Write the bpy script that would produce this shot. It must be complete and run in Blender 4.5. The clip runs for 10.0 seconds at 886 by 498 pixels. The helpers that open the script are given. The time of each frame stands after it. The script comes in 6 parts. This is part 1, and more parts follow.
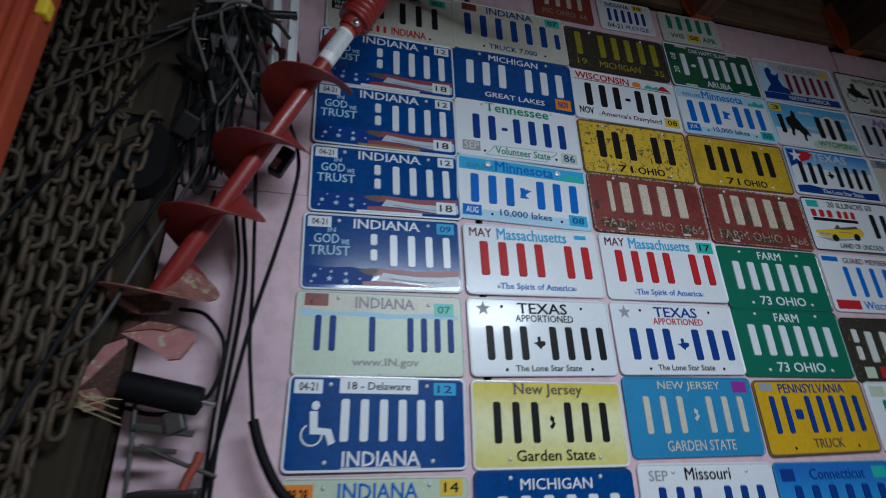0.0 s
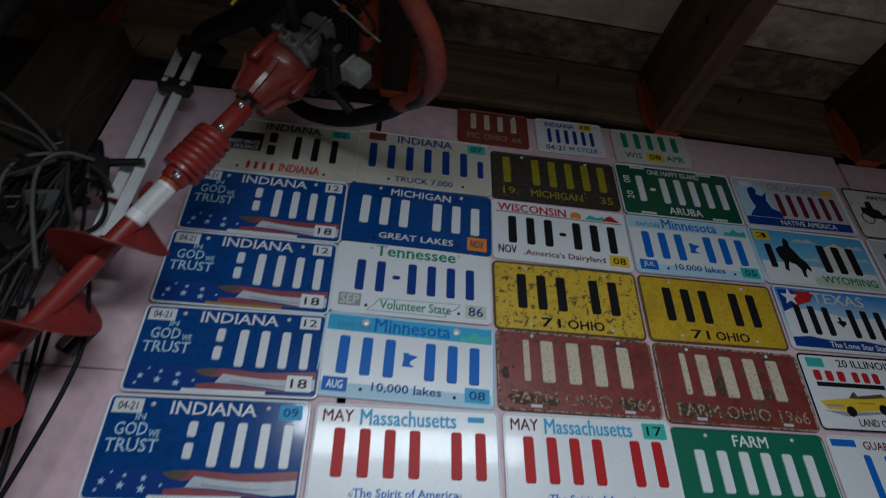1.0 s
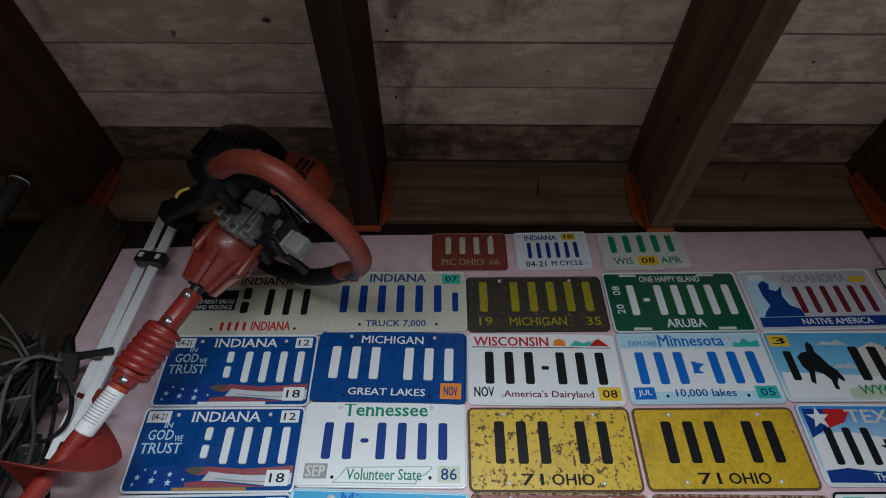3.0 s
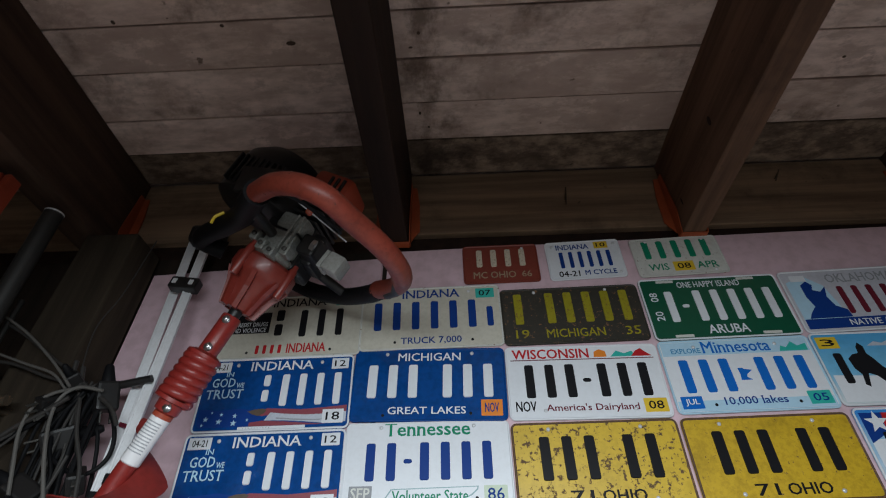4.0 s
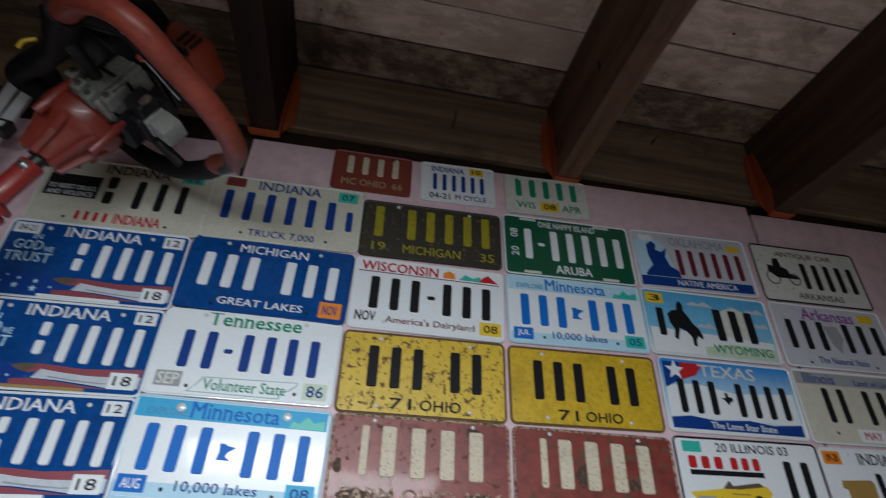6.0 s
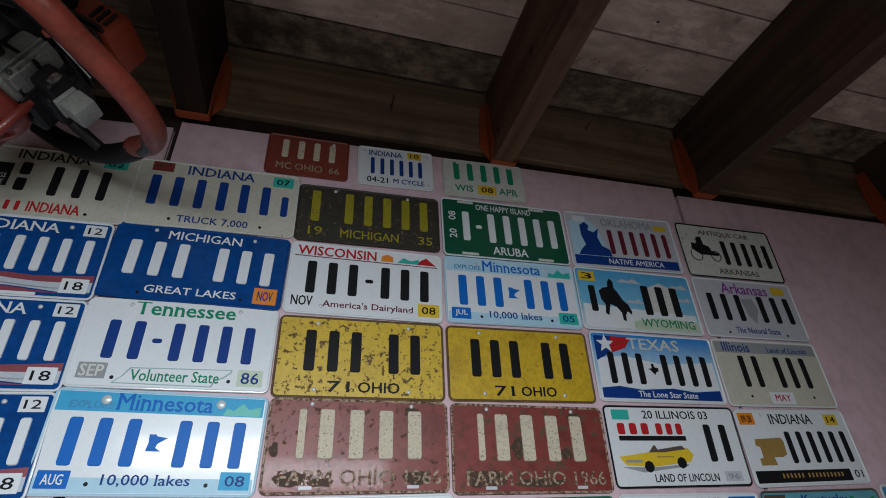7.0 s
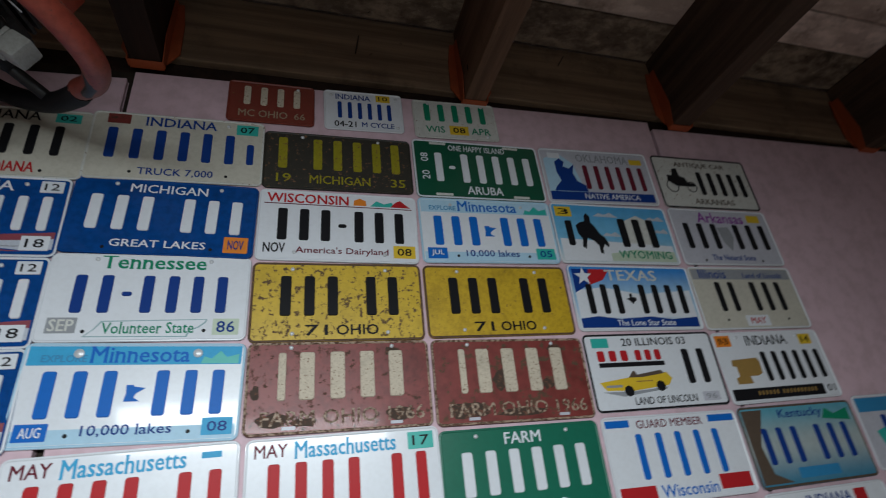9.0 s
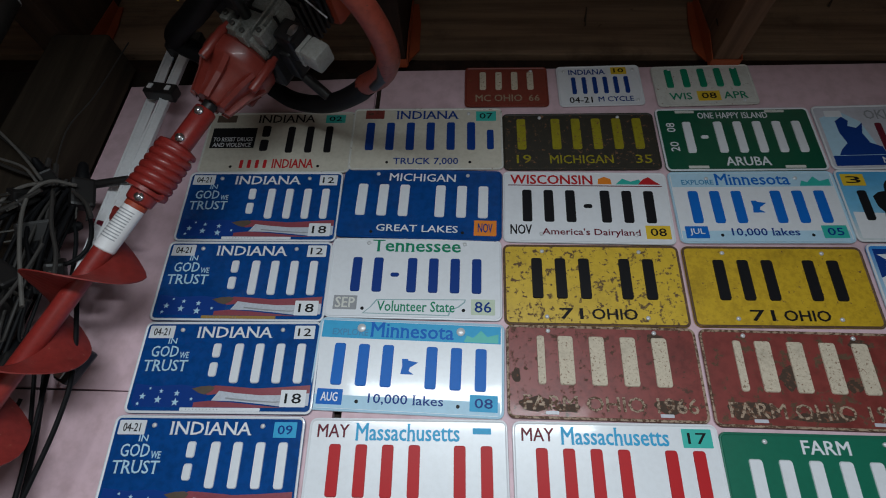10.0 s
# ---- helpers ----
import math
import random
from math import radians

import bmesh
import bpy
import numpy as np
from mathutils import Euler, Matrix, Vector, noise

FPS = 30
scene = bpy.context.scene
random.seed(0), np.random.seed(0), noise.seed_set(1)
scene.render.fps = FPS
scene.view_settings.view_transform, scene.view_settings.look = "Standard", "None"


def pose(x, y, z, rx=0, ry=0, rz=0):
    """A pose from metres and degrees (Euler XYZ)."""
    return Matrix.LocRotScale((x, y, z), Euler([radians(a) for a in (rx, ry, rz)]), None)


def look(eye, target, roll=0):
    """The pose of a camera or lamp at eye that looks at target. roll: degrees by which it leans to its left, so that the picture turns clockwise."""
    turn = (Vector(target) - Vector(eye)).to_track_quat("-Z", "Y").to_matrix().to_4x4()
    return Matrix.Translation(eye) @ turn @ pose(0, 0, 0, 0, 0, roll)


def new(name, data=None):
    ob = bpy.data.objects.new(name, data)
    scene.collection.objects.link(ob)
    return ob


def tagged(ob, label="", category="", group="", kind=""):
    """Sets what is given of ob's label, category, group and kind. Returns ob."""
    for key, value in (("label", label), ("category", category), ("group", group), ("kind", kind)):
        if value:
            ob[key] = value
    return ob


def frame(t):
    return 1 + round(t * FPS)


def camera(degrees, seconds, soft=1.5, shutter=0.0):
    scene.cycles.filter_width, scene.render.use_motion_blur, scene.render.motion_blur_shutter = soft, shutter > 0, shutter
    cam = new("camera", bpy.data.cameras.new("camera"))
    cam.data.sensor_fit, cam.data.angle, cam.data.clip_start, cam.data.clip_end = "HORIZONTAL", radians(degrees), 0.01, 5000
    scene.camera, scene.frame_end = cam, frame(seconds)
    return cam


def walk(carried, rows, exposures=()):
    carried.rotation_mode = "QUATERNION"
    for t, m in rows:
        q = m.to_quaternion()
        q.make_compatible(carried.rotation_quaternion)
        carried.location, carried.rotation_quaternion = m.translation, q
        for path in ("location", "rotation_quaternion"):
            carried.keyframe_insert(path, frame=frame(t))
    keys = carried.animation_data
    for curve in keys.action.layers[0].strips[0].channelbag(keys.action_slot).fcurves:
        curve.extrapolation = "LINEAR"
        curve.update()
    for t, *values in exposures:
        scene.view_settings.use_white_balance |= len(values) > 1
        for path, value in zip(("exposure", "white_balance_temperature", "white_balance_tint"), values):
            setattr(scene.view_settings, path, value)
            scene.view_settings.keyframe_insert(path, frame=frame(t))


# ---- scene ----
import functools

cam = camera(82.3, 10.0, soft=1.0, shutter=0.38)
PATH = [
    (0, (-0.031, -0.885, 1.256), (0.46, 0.9, 2.011), -1.4),
    (0.5, (0.233, -0.894, 1.32), (0.454, 0.912, 2.151), 1.9),
    (0.9, (0.307, -0.863, 1.456), (0.546, 0.872, 2.421), 2.9),
    (1, (0.329, -0.851, 1.475), (0.566, 0.832, 2.529), 2.1),
    (1.5, (0.423, -0.874, 1.628), (0.578, 0.817, 2.685), 0.1),
    (2, (0.48, -0.927, 1.661), (0.516, 0.721, 2.792), 0.3),
    (3.3, (0.51, -0.954, 1.666), (0.474, 0.626, 2.892), 0.5),
    (3.5, (0.5, -0.959, 1.659), (0.472, 0.599, 2.913), -2.4),
    (4, (0.467, -0.942, 1.674), (0.399, 0.635, 2.903), -0.4),
    (4.5, (0.464, -0.926, 1.674), (0.373, 0.699, 2.836), 2.7),
    (5, (0.485, -0.916, 1.671), (0.426, 0.732, 2.803), 3.7),
    (5.5, (0.518, -0.909, 1.667), (0.607, 0.762, 2.762), 3.9),
    (6, (0.571, -0.886, 1.651), (0.86, 0.804, 2.68), 2.6),
    (6.2, (0.598, -0.882, 1.645), (0.962, 0.807, 2.653), 1.1),
    (7.3, (0.603, -0.898, 1.636), (1.084, 0.772, 2.626), -1.9),
    (7.5, (0.599, -0.895, 1.637), (1.086, 0.775, 2.624), -2.2),
    (8, (0.597, -0.889, 1.633), (1.082, 0.784, 2.615), -2.0),
    (8.5, (0.631, -0.879, 1.617), (1.1, 0.824, 2.554), -0.2),
    (9, (0.634, -0.868, 1.596), (1.162, 0.854, 2.467), -5.4),
    (9.2, (0.568, -0.83, 1.6), (0.861, 0.937, 2.49), -2.8),
    (9.3, (0.534, -0.842, 1.622), (0.731, 0.965, 2.455), -2.2),
    (9.5, (0.509, -0.825, 1.606), (0.54, 0.971, 2.486), -0.3),
    (10, (0.492, -0.811, 1.595), (0.382, 0.99, 2.457), 2.7),
]
EXPOSURES = [(0, -0.42, 5950, 10), (1.0, -0.72, 6300, 10), (2.0, -0.55, 6500, 10), (3.4, 0.35, 6500, 10), (4.5, 0.4), (6.0, 0.2), (8.0, 0.03), (9.0, 0.0), (9.5, -0.1), (10, -0.13)]
walk(cam, [(t, look(eye, target, roll)) for t, eye, target, roll in PATH], EXPOSURES)

# ---- light: a shop lamp that hangs behind the viewer, a faint world, an added fill ----
world = bpy.data.worlds.new("world")
scene.world = world
world.use_nodes = True
world.node_tree.nodes["Background"].inputs[0].default_value = (0.6, 0.7, 0.9, 1)
world.node_tree.nodes["Background"].inputs[1].default_value = 0.02

lamp_data = bpy.data.lights.new("shop_lamp", "AREA")
lamp_data.shape, lamp_data.size, lamp_data.size_y = "RECTANGLE", 0.9, 0.16
lamp_data.energy, lamp_data.color = 21.8, (0.85, 0.95, 1.0)
lamp = new("shop_lamp", lamp_data)
lamp.matrix_world = look((0.50, -1.2, 1.86), (0.49, -0.72, 0.975))

# dim fill lamp, added out of view to lift the ceiling and header
fill_data = bpy.data.lights.new("fill_lamp", "AREA")
fill_data.shape, fill_data.size, fill_data.size_y = "RECTANGLE", 1.2, 1.95
fill_data.energy, fill_data.color = 3.0, (0.85, 0.93, 1.0)
fill_light = new("fill_lamp", fill_data)
fill_light.matrix_world = look((0.6, -3.32, 1.0), (0.6, 0.0, 1.0))

# ---- materials ----
def mix(nt, kind, fac, a, b):
    n = nt.nodes.new("ShaderNodeMix")
    n.data_type, n.blend_type = "RGBA", kind
    for sock, val in ((n.inputs[0], fac), (n.inputs[6], a), (n.inputs[7], b)):
        if isinstance(val, (int, float)):
            sock.default_value = val
        elif isinstance(val, tuple):
            sock.default_value = (*val[:3], 1)
        else:
            nt.links.new(val, sock)
    return n.outputs[2]


def ramp(nt, fac, lo, hi):
    n = nt.nodes.new("ShaderNodeMapRange")
    n.inputs[1].default_value, n.inputs[2].default_value = lo, hi
    n.interpolation_type = "SMOOTHSTEP"
    nt.links.new(fac, n.inputs[0])
    return n.outputs[0]


def noise_tex(nt, vec, scale, detail=6.0, rough=0.6, stretch=None):
    n = nt.nodes.new("ShaderNodeTexNoise")
    n.inputs["Scale"].default_value, n.inputs["Detail"].default_value, n.inputs["Roughness"].default_value = scale, detail, rough
    if stretch:
        m = nt.nodes.new("ShaderNodeMapping")
        m.inputs["Scale"].default_value = stretch
        nt.links.new(vec, m.inputs[0])
        vec = m.outputs[0]
    nt.links.new(vec, n.inputs["Vector"])
    return n.outputs["Fac"]


def begin(name, rough, metal=0.0, coat=0.0, gloss=0.5):
    m = bpy.data.materials.new(name)
    m.use_nodes = True
    nt = m.node_tree
    b = nt.nodes["Principled BSDF"]
    b.inputs["Roughness"].default_value, b.inputs["Metallic"].default_value = rough, metal
    b.inputs["Coat Weight"].default_value = coat
    b.inputs["Coat Roughness"].default_value = 0.08
    b.inputs["Specular IOR Level"].default_value = gloss
    co = nt.nodes.new("ShaderNodeTexCoord").outputs["Object"]
    info = nt.nodes.new("ShaderNodeObjectInfo").outputs["Random"]
    add = nt.nodes.new("ShaderNodeVectorMath")
    add.operation = "MULTIPLY_ADD"
    comb = nt.nodes.new("ShaderNodeCombineXYZ")
    for k in range(3):
        nt.links.new(info, comb.inputs[k])
    nt.links.new(comb.outputs[0], add.inputs[0])
    add.inputs[1].default_value = (7.3, 11.7, 5.1)
    nt.links.new(co, add.inputs[2])
    return m, nt, b, add.outputs[0], info


def bump(nt, b, fac, strength, dist):
    n = nt.nodes.new("ShaderNodeBump")
    n.inputs["Strength"].default_value, n.inputs["Distance"].default_value = strength, dist
    nt.links.new(fac, n.inputs["Height"])
    nt.links.new(n.outputs[0], b.inputs["Normal"])


def paint(name, col, rough=0.35, dirt=0.25, scale=14.0, rust=0.0, rust_col=(0.12, 0.06, 0.03), metal=0.0, coat=0.0, relief=0.15, gloss=0.5):
    """A painted or plain surface with stains at two scales and, where asked, rust that breaks through."""
    m, nt, b, vec, info = begin(name, rough, metal, coat, 0.12 if name.startswith(("ink_", "digit_")) else gloss)
    big, fine = noise_tex(nt, vec, scale), noise_tex(nt, vec, scale * 9, 4)
    dark = tuple(c * 0.45 for c in col)
    c = mix(nt, "MIX", ramp(nt, big, 0.48, 0.85), col, mix(nt, "MIX", dirt, col, dark))
    c = mix(nt, "MULTIPLY", dirt * 0.8, c, mix(nt, "MIX", ramp(nt, fine, 0.3, 0.62), (0.62, 0.58, 0.54), (1, 1, 1)))
    if rust:
        spots = ramp(nt, noise_tex(nt, vec, scale * 8.5, 8, 0.72), 0.68 - rust * 0.32, 0.73 - rust * 0.32)
        c = mix(nt, "MIX", spots, c, mix(nt, "MIX", fine, rust_col, tuple(k * 2.2 for k in rust_col)))
        r = nt.nodes.new("ShaderNodeMapRange")
        r.inputs[3].default_value, r.inputs[4].default_value = rough, 0.85
        nt.links.new(spots, r.inputs[0])
        nt.links.new(r.outputs[0], b.inputs["Roughness"])
    nt.links.new(c, b.inputs["Base Color"])
    bump(nt, b, mix(nt, "MIX", 0.6, big, fine), relief, 0.001)
    return m


def wood(name, light, dark, stretch, rough=0.8, stain=0.5, stain_col=(0.03, 0.02, 0.015), relief=0.5, flake=0.0, mould=None):
    """Sawn timber: grain drawn out along one axis, blotches and dark stains."""
    m, nt, b, vec, info = begin(name, rough, gloss=0.2)
    geo = nt.nodes.new("ShaderNodeNewGeometry").outputs["Random Per Island"]
    shift = nt.nodes.new("ShaderNodeVectorMath")
    shift.operation = "ADD"
    comb = nt.nodes.new("ShaderNodeCombineXYZ")
    mul = nt.nodes.new("ShaderNodeMath")
    mul.operation = "MULTIPLY"
    mul.inputs[1].default_value = 9.0
    nt.links.new(geo, mul.inputs[0])
    for k in range(3):
        nt.links.new(mul.outputs[0], comb.inputs[k])
    nt.links.new(vec, shift.inputs[0])
    nt.links.new(comb.outputs[0], shift.inputs[1])
    vec = shift.outputs[0]
    grain = noise_tex(nt, vec, 30, 6, 0.65, stretch)
    blotch = noise_tex(nt, vec, 5.5, 7, 0.7)
    c = mix(nt, "MIX", ramp(nt, grain, 0.3, 0.7), dark, light)
    c = mix(nt, "MIX", ramp(nt, blotch, 0.5, 0.72), c, mix(nt, "MIX", stain, c, stain_col))
    c = mix(nt, "MULTIPLY", 0.55, c, mix(nt, "MIX", geo, (0.6, 0.58, 0.55), (1.0, 1.0, 1.0)))
    if flake:
        worn = ramp(nt, noise_tex(nt, vec, 9.0, 9, 0.75, (0.6, 1.0, 1.0)), 0.49, 0.56)
        c = mix(nt, "MIX", worn, c, mix(nt, "MIX", flake, c, tuple(k * 0.8 for k in dark)))
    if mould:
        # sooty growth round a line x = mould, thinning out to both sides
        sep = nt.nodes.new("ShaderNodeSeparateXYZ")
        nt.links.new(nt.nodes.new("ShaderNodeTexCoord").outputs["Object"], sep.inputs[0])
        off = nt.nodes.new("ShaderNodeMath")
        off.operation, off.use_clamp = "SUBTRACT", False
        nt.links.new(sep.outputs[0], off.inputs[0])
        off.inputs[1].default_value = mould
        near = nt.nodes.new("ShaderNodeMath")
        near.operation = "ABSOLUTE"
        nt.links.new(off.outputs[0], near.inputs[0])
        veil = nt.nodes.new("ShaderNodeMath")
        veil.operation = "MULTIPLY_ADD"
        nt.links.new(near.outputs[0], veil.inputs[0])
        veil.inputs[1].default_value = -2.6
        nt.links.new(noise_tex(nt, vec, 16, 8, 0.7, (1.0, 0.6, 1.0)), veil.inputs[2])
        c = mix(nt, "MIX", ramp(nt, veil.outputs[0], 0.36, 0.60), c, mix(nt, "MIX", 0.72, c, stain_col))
    specks = ramp(nt, noise_tex(nt, vec, 38, 3, 0.5), 0.70, 0.76)
    c = mix(nt, "MIX", specks, c, mix(nt, "MIX", stain, c, stain_col))
    nt.links.new(c, b.inputs["Base Color"])
    bump(nt, b, grain, relief, 0.0025)
    return m


def ombre(name, top, mid, low, axis_h):
    """A print that runs from one ink to another up the sheet."""
    m, nt, b, vec, info = begin(name, 0.35, 0.0, 0.2)
    sep = nt.nodes.new("ShaderNodeSeparateXYZ")
    nt.links.new(nt.nodes.new("ShaderNodeTexCoord").outputs["Object"], sep.inputs[0])
    up = ramp(nt, sep.outputs[1], 0.0, axis_h / 2)
    dn = ramp(nt, sep.outputs[1], -axis_h / 2, 0.0)
    c = mix(nt, "MIX", up, mix(nt, "MIX", dn, low, mid), top)
    c = mix(nt, "MULTIPLY", 0.25, c, mix(nt, "MIX", ramp(nt, noise_tex(nt, vec, 60), 0.3, 0.6), (0.6, 0.58, 0.55), (1, 1, 1)))
    nt.links.new(c, b.inputs["Base Color"])
    return m


INK = {
    "white": paint("plate_white", (0.72, 0.74, 0.78), 0.32, 0.12, coat=0.3),
    "cream": paint("plate_cream", (0.56, 0.53, 0.45), 0.4, 0.3),
    "chalk": paint("plate_chalk", (0.62, 0.62, 0.58), 0.45, 0.3, rust=0.25),
    "blue": paint("plate_blue", (0.004, 0.060, 0.25), 0.20, 0.6, 10.0, coat=0.45, gloss=0.3),
    "navy": paint("ink_navy", (0.008, 0.042, 0.22), 0.4, 0.1),
    "royal": paint("ink_royal", (0.008, 0.13, 0.50), 0.4, 0.1),
    "sky": paint("ink_sky", (0.05, 0.36, 0.62), 0.4, 0.15),
    "pale": paint("ink_pale", (0.42, 0.62, 0.76), 0.4, 0.15),
    "teal": paint("sticker_teal", (0.03, 0.42, 0.36), 0.4, 0.15),
    "green": paint("plate_green", (0.005, 0.085, 0.045), 0.32, 0.2, coat=0.3),
    "leaf": paint("ink_green", (0.01, 0.22, 0.12), 0.4, 0.1),
    "farm": paint("plate_farm_green", (0.008, 0.14, 0.085), 0.35, 0.2, coat=0.2),
    "mint": paint("plate_mint", (0.50, 0.58, 0.45), 0.4, 0.25),
    "black": paint("ink_black", (0.012, 0.012, 0.014), 0.4, 0.1),
    "coal": paint("plate_black", (0.028, 0.025, 0.018), 0.55, 0.4, rust=0.3),
    "red": paint("ink_red", (0.45, 0.02, 0.025), 0.4, 0.1),
    "maroon": paint("ink_maroon", (0.14, 0.016, 0.03), 0.4, 0.1),
    "brick": paint("plate_brick", (0.22, 0.036, 0.030), 0.45, 0.9, 9.0, rust=0.36, rust_col=(0.055, 0.026, 0.018), coat=0.1),
    "oxide": paint("plate_oxide", (0.21, 0.034, 0.028), 0.5, 0.9, 6.0, rust=0.40, rust_col=(0.062, 0.034, 0.019)),
    "smallred": paint("plate_small_red", (0.20, 0.035, 0.022), 0.45, 0.3, rust=0.2),
    "rustcream": paint("digit_cream", (0.60, 0.52, 0.41), 0.55, 0.5, 30.0, rust=0.34, rust_col=(0.10, 0.045, 0.025)),
    "yellow": paint("plate_yellow", (0.58, 0.37, 0.02), 0.42, 0.7, 15.0, rust=0.22, rust_col=(0.09, 0.05, 0.02)),
    "spotted": paint("plate_yellow_spotted", (0.62, 0.41, 0.03), 0.42, 0.4, 11.0, rust=0.42, rust_col=(0.07, 0.04, 0.018)),
    "rustrim": paint("rim_rust", (0.10, 0.055, 0.03), 0.7, 0.5, rust=0.4),
    "gold": paint("plate_gold", (0.62, 0.36, 0.01), 0.35, 0.35, coat=0.2),
    "olive": paint("digit_olive", (0.30, 0.26, 0.02), 0.5, 0.4, rust=0.35),
    "lake": paint("plate_lake_blue", (0.03, 0.23, 0.45), 0.35, 0.2, coat=0.2),
    "orange": paint("sticker_orange", (0.75, 0.22, 0.02), 0.4, 0.15),
    "amber": paint("sticker_amber", (0.72, 0.48, 0.03), 0.4, 0.15),
    "violet": paint("sticker_violet", (0.25, 0.03, 0.30), 0.4, 0.15),
    "grey": paint("ink_grey", (0.30, 0.31, 0.33), 0.45, 0.2),
    "tan": paint("ink_tan", (0.33, 0.20, 0.06), 0.45, 0.2),
    "lilac": paint("plate_lilac", (0.52, 0.52, 0.58), 0.4, 0.25),
    "dust": paint("print_dusty", (0.27, 0.40, 0.42), 0.45, 0.35),
    "faded": paint("ink_faded_cream", (0.36, 0.27, 0.19), 0.6, 0.6, 34.0, rust=0.4),
    "flagred": paint("print_flag_red", (0.26, 0.055, 0.075), 0.4, 0.4, 30.0),
    "flagwhite": paint("print_flag_white", (0.50, 0.53, 0.60), 0.4, 0.4, 30.0),
    "wornedge": paint("worn_cream_edge", (0.40, 0.29, 0.21), 0.6, 0.6, 20.0, rust=0.62, rust_col=(0.06, 0.03, 0.018)),
    "rustpatch": paint("rust_patch", (0.055, 0.030, 0.018), 0.75, 0.6, 16.0, rust=0.45, rust_col=(0.10, 0.04, 0.024)),
    "brown": paint("print_brown", (0.10, 0.07, 0.05), 0.5, 0.4),
}
LEMON = ombre("plate_lemon_fade", (0.62, 0.50, 0.03), (0.75, 0.72, 0.42), (0.66, 0.60, 0.18), 0.15)
AZURE = ombre("plate_azure_fade", (0.02, 0.14, 0.50), (0.03, 0.25, 0.60), (0.10, 0.45, 0.72), 0.15)
SKYFADE = ombre("plate_sky_fade", (0.02, 0.22, 0.62), (0.35, 0.55, 0.74), (0.72, 0.74, 0.76), 0.15)
BIGSKY = ombre("plate_big_sky", (0.08, 0.36, 0.66), (0.16, 0.46, 0.70), (0.62, 0.68, 0.70), 0.15)
HORIZON = ombre("plate_lake_horizon", (0.10, 0.35, 0.45), (0.40, 0.46, 0.46), (0.05, 0.22, 0.34), 0.15)

PINK = paint("pink_wall_paint", (0.68, 0.48, 0.535), 0.6, 0.45, 4.0, relief=0.25)
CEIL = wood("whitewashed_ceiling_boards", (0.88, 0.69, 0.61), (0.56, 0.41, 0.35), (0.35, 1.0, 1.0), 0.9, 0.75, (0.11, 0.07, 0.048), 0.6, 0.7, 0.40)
CEILDARK = wood("dark_ceiling_board", (0.34, 0.25, 0.185), (0.10, 0.068, 0.05), (0.6, 1.0, 1.0), 0.9, 0.9, (0.04, 0.027, 0.02), 0.5, 0.55, 0.40)
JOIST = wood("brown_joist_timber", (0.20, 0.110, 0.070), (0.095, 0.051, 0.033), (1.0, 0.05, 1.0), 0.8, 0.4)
# darker copy of the joist timber, with shade put into its colour
JOISTSHADE = wood("shaded_joist_timber", (0.105, 0.062, 0.043), (0.050, 0.030, 0.021), (1.0, 0.05, 1.0), 0.8, 0.4)
# dark stained timber, which also paints the shade of the gap strip
DARKWOOD = wood("dark_stain_and_shade_timber", (0.034, 0.017, 0.011), (0.016, 0.008, 0.006), (1.0, 0.05, 1.0), 0.7, 0.3)
KNOT = wood("brown_knot_timber", (0.11, 0.075, 0.055), (0.05, 0.034, 0.026), (1.0, 1.0, 1.0), 0.85, 0.4)
RIMWOOD = wood("brown_header_timber", (0.33, 0.22, 0.14), (0.16, 0.105, 0.068), (0.05, 1.0, 1.0), 0.8, 0.5)
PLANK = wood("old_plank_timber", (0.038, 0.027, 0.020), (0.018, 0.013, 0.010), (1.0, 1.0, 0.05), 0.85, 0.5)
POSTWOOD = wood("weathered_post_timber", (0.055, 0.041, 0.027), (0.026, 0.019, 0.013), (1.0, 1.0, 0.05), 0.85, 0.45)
CONCRETE = paint("pale_bounce_concrete", (0.68, 0.63, 0.57), 0.85, 0.4, 2.0)
PLASTER = paint("shed_wall_boards", (0.34, 0.27, 0.22), 0.85, 0.5, 2.0)
HANGER = paint("orange_hanger_paint", (0.36, 0.070, 0.020), 0.55, 0.35, 20.0, rust=0.15)
AUGER_RED = paint("auger_red_paint", (0.24, 0.020, 0.016), 0.40, 0.5, 18.0, coat=0.12, rust=0.10, rust_col=(0.20, 0.07, 0.06))
FLIGHT_RED = paint("flight_red_paint", (0.22, 0.022, 0.018), 0.5, 0.6, 12.0, rust=0.12, rust_col=(0.22, 0.12, 0.07))
WORN = paint("worn_flight_paint", (0.26, 0.10, 0.088), 0.6, 0.8, 6.0, rust=0.46, rust_col=(0.20, 0.17, 0.105))
HANDLE = paint("handle_orange_red", (0.20, 0.036, 0.022), 0.42, 0.75, 15.0, rust=0.24, rust_col=(0.05, 0.02, 0.015), gloss=0.35)
ENGINE_RED = paint("gearbox_red_paint", (0.19, 0.024, 0.016), 0.4, 0.4, 22.0, coat=0.15)
TANK = paint("fuel_tank_orange", (0.32, 0.045, 0.018), 0.4, 0.25)
CAST = paint("cast_aluminium", (0.26, 0.262, 0.24), 0.45, 0.95, 30.0, metal=0.4, relief=0.4)
BOLT = paint("zinc_bolt", (0.62, 0.63, 0.65), 0.35, 0.3, 40.0, metal=0.2)
STEEL = paint("bright_steel", (0.62, 0.62, 0.62), 0.3, 0.2, 40.0, metal=1.0)
ALU = paint("tripod_aluminium", (0.78, 0.79, 0.81), 0.4, 0.2, 18.0, metal=0.2)
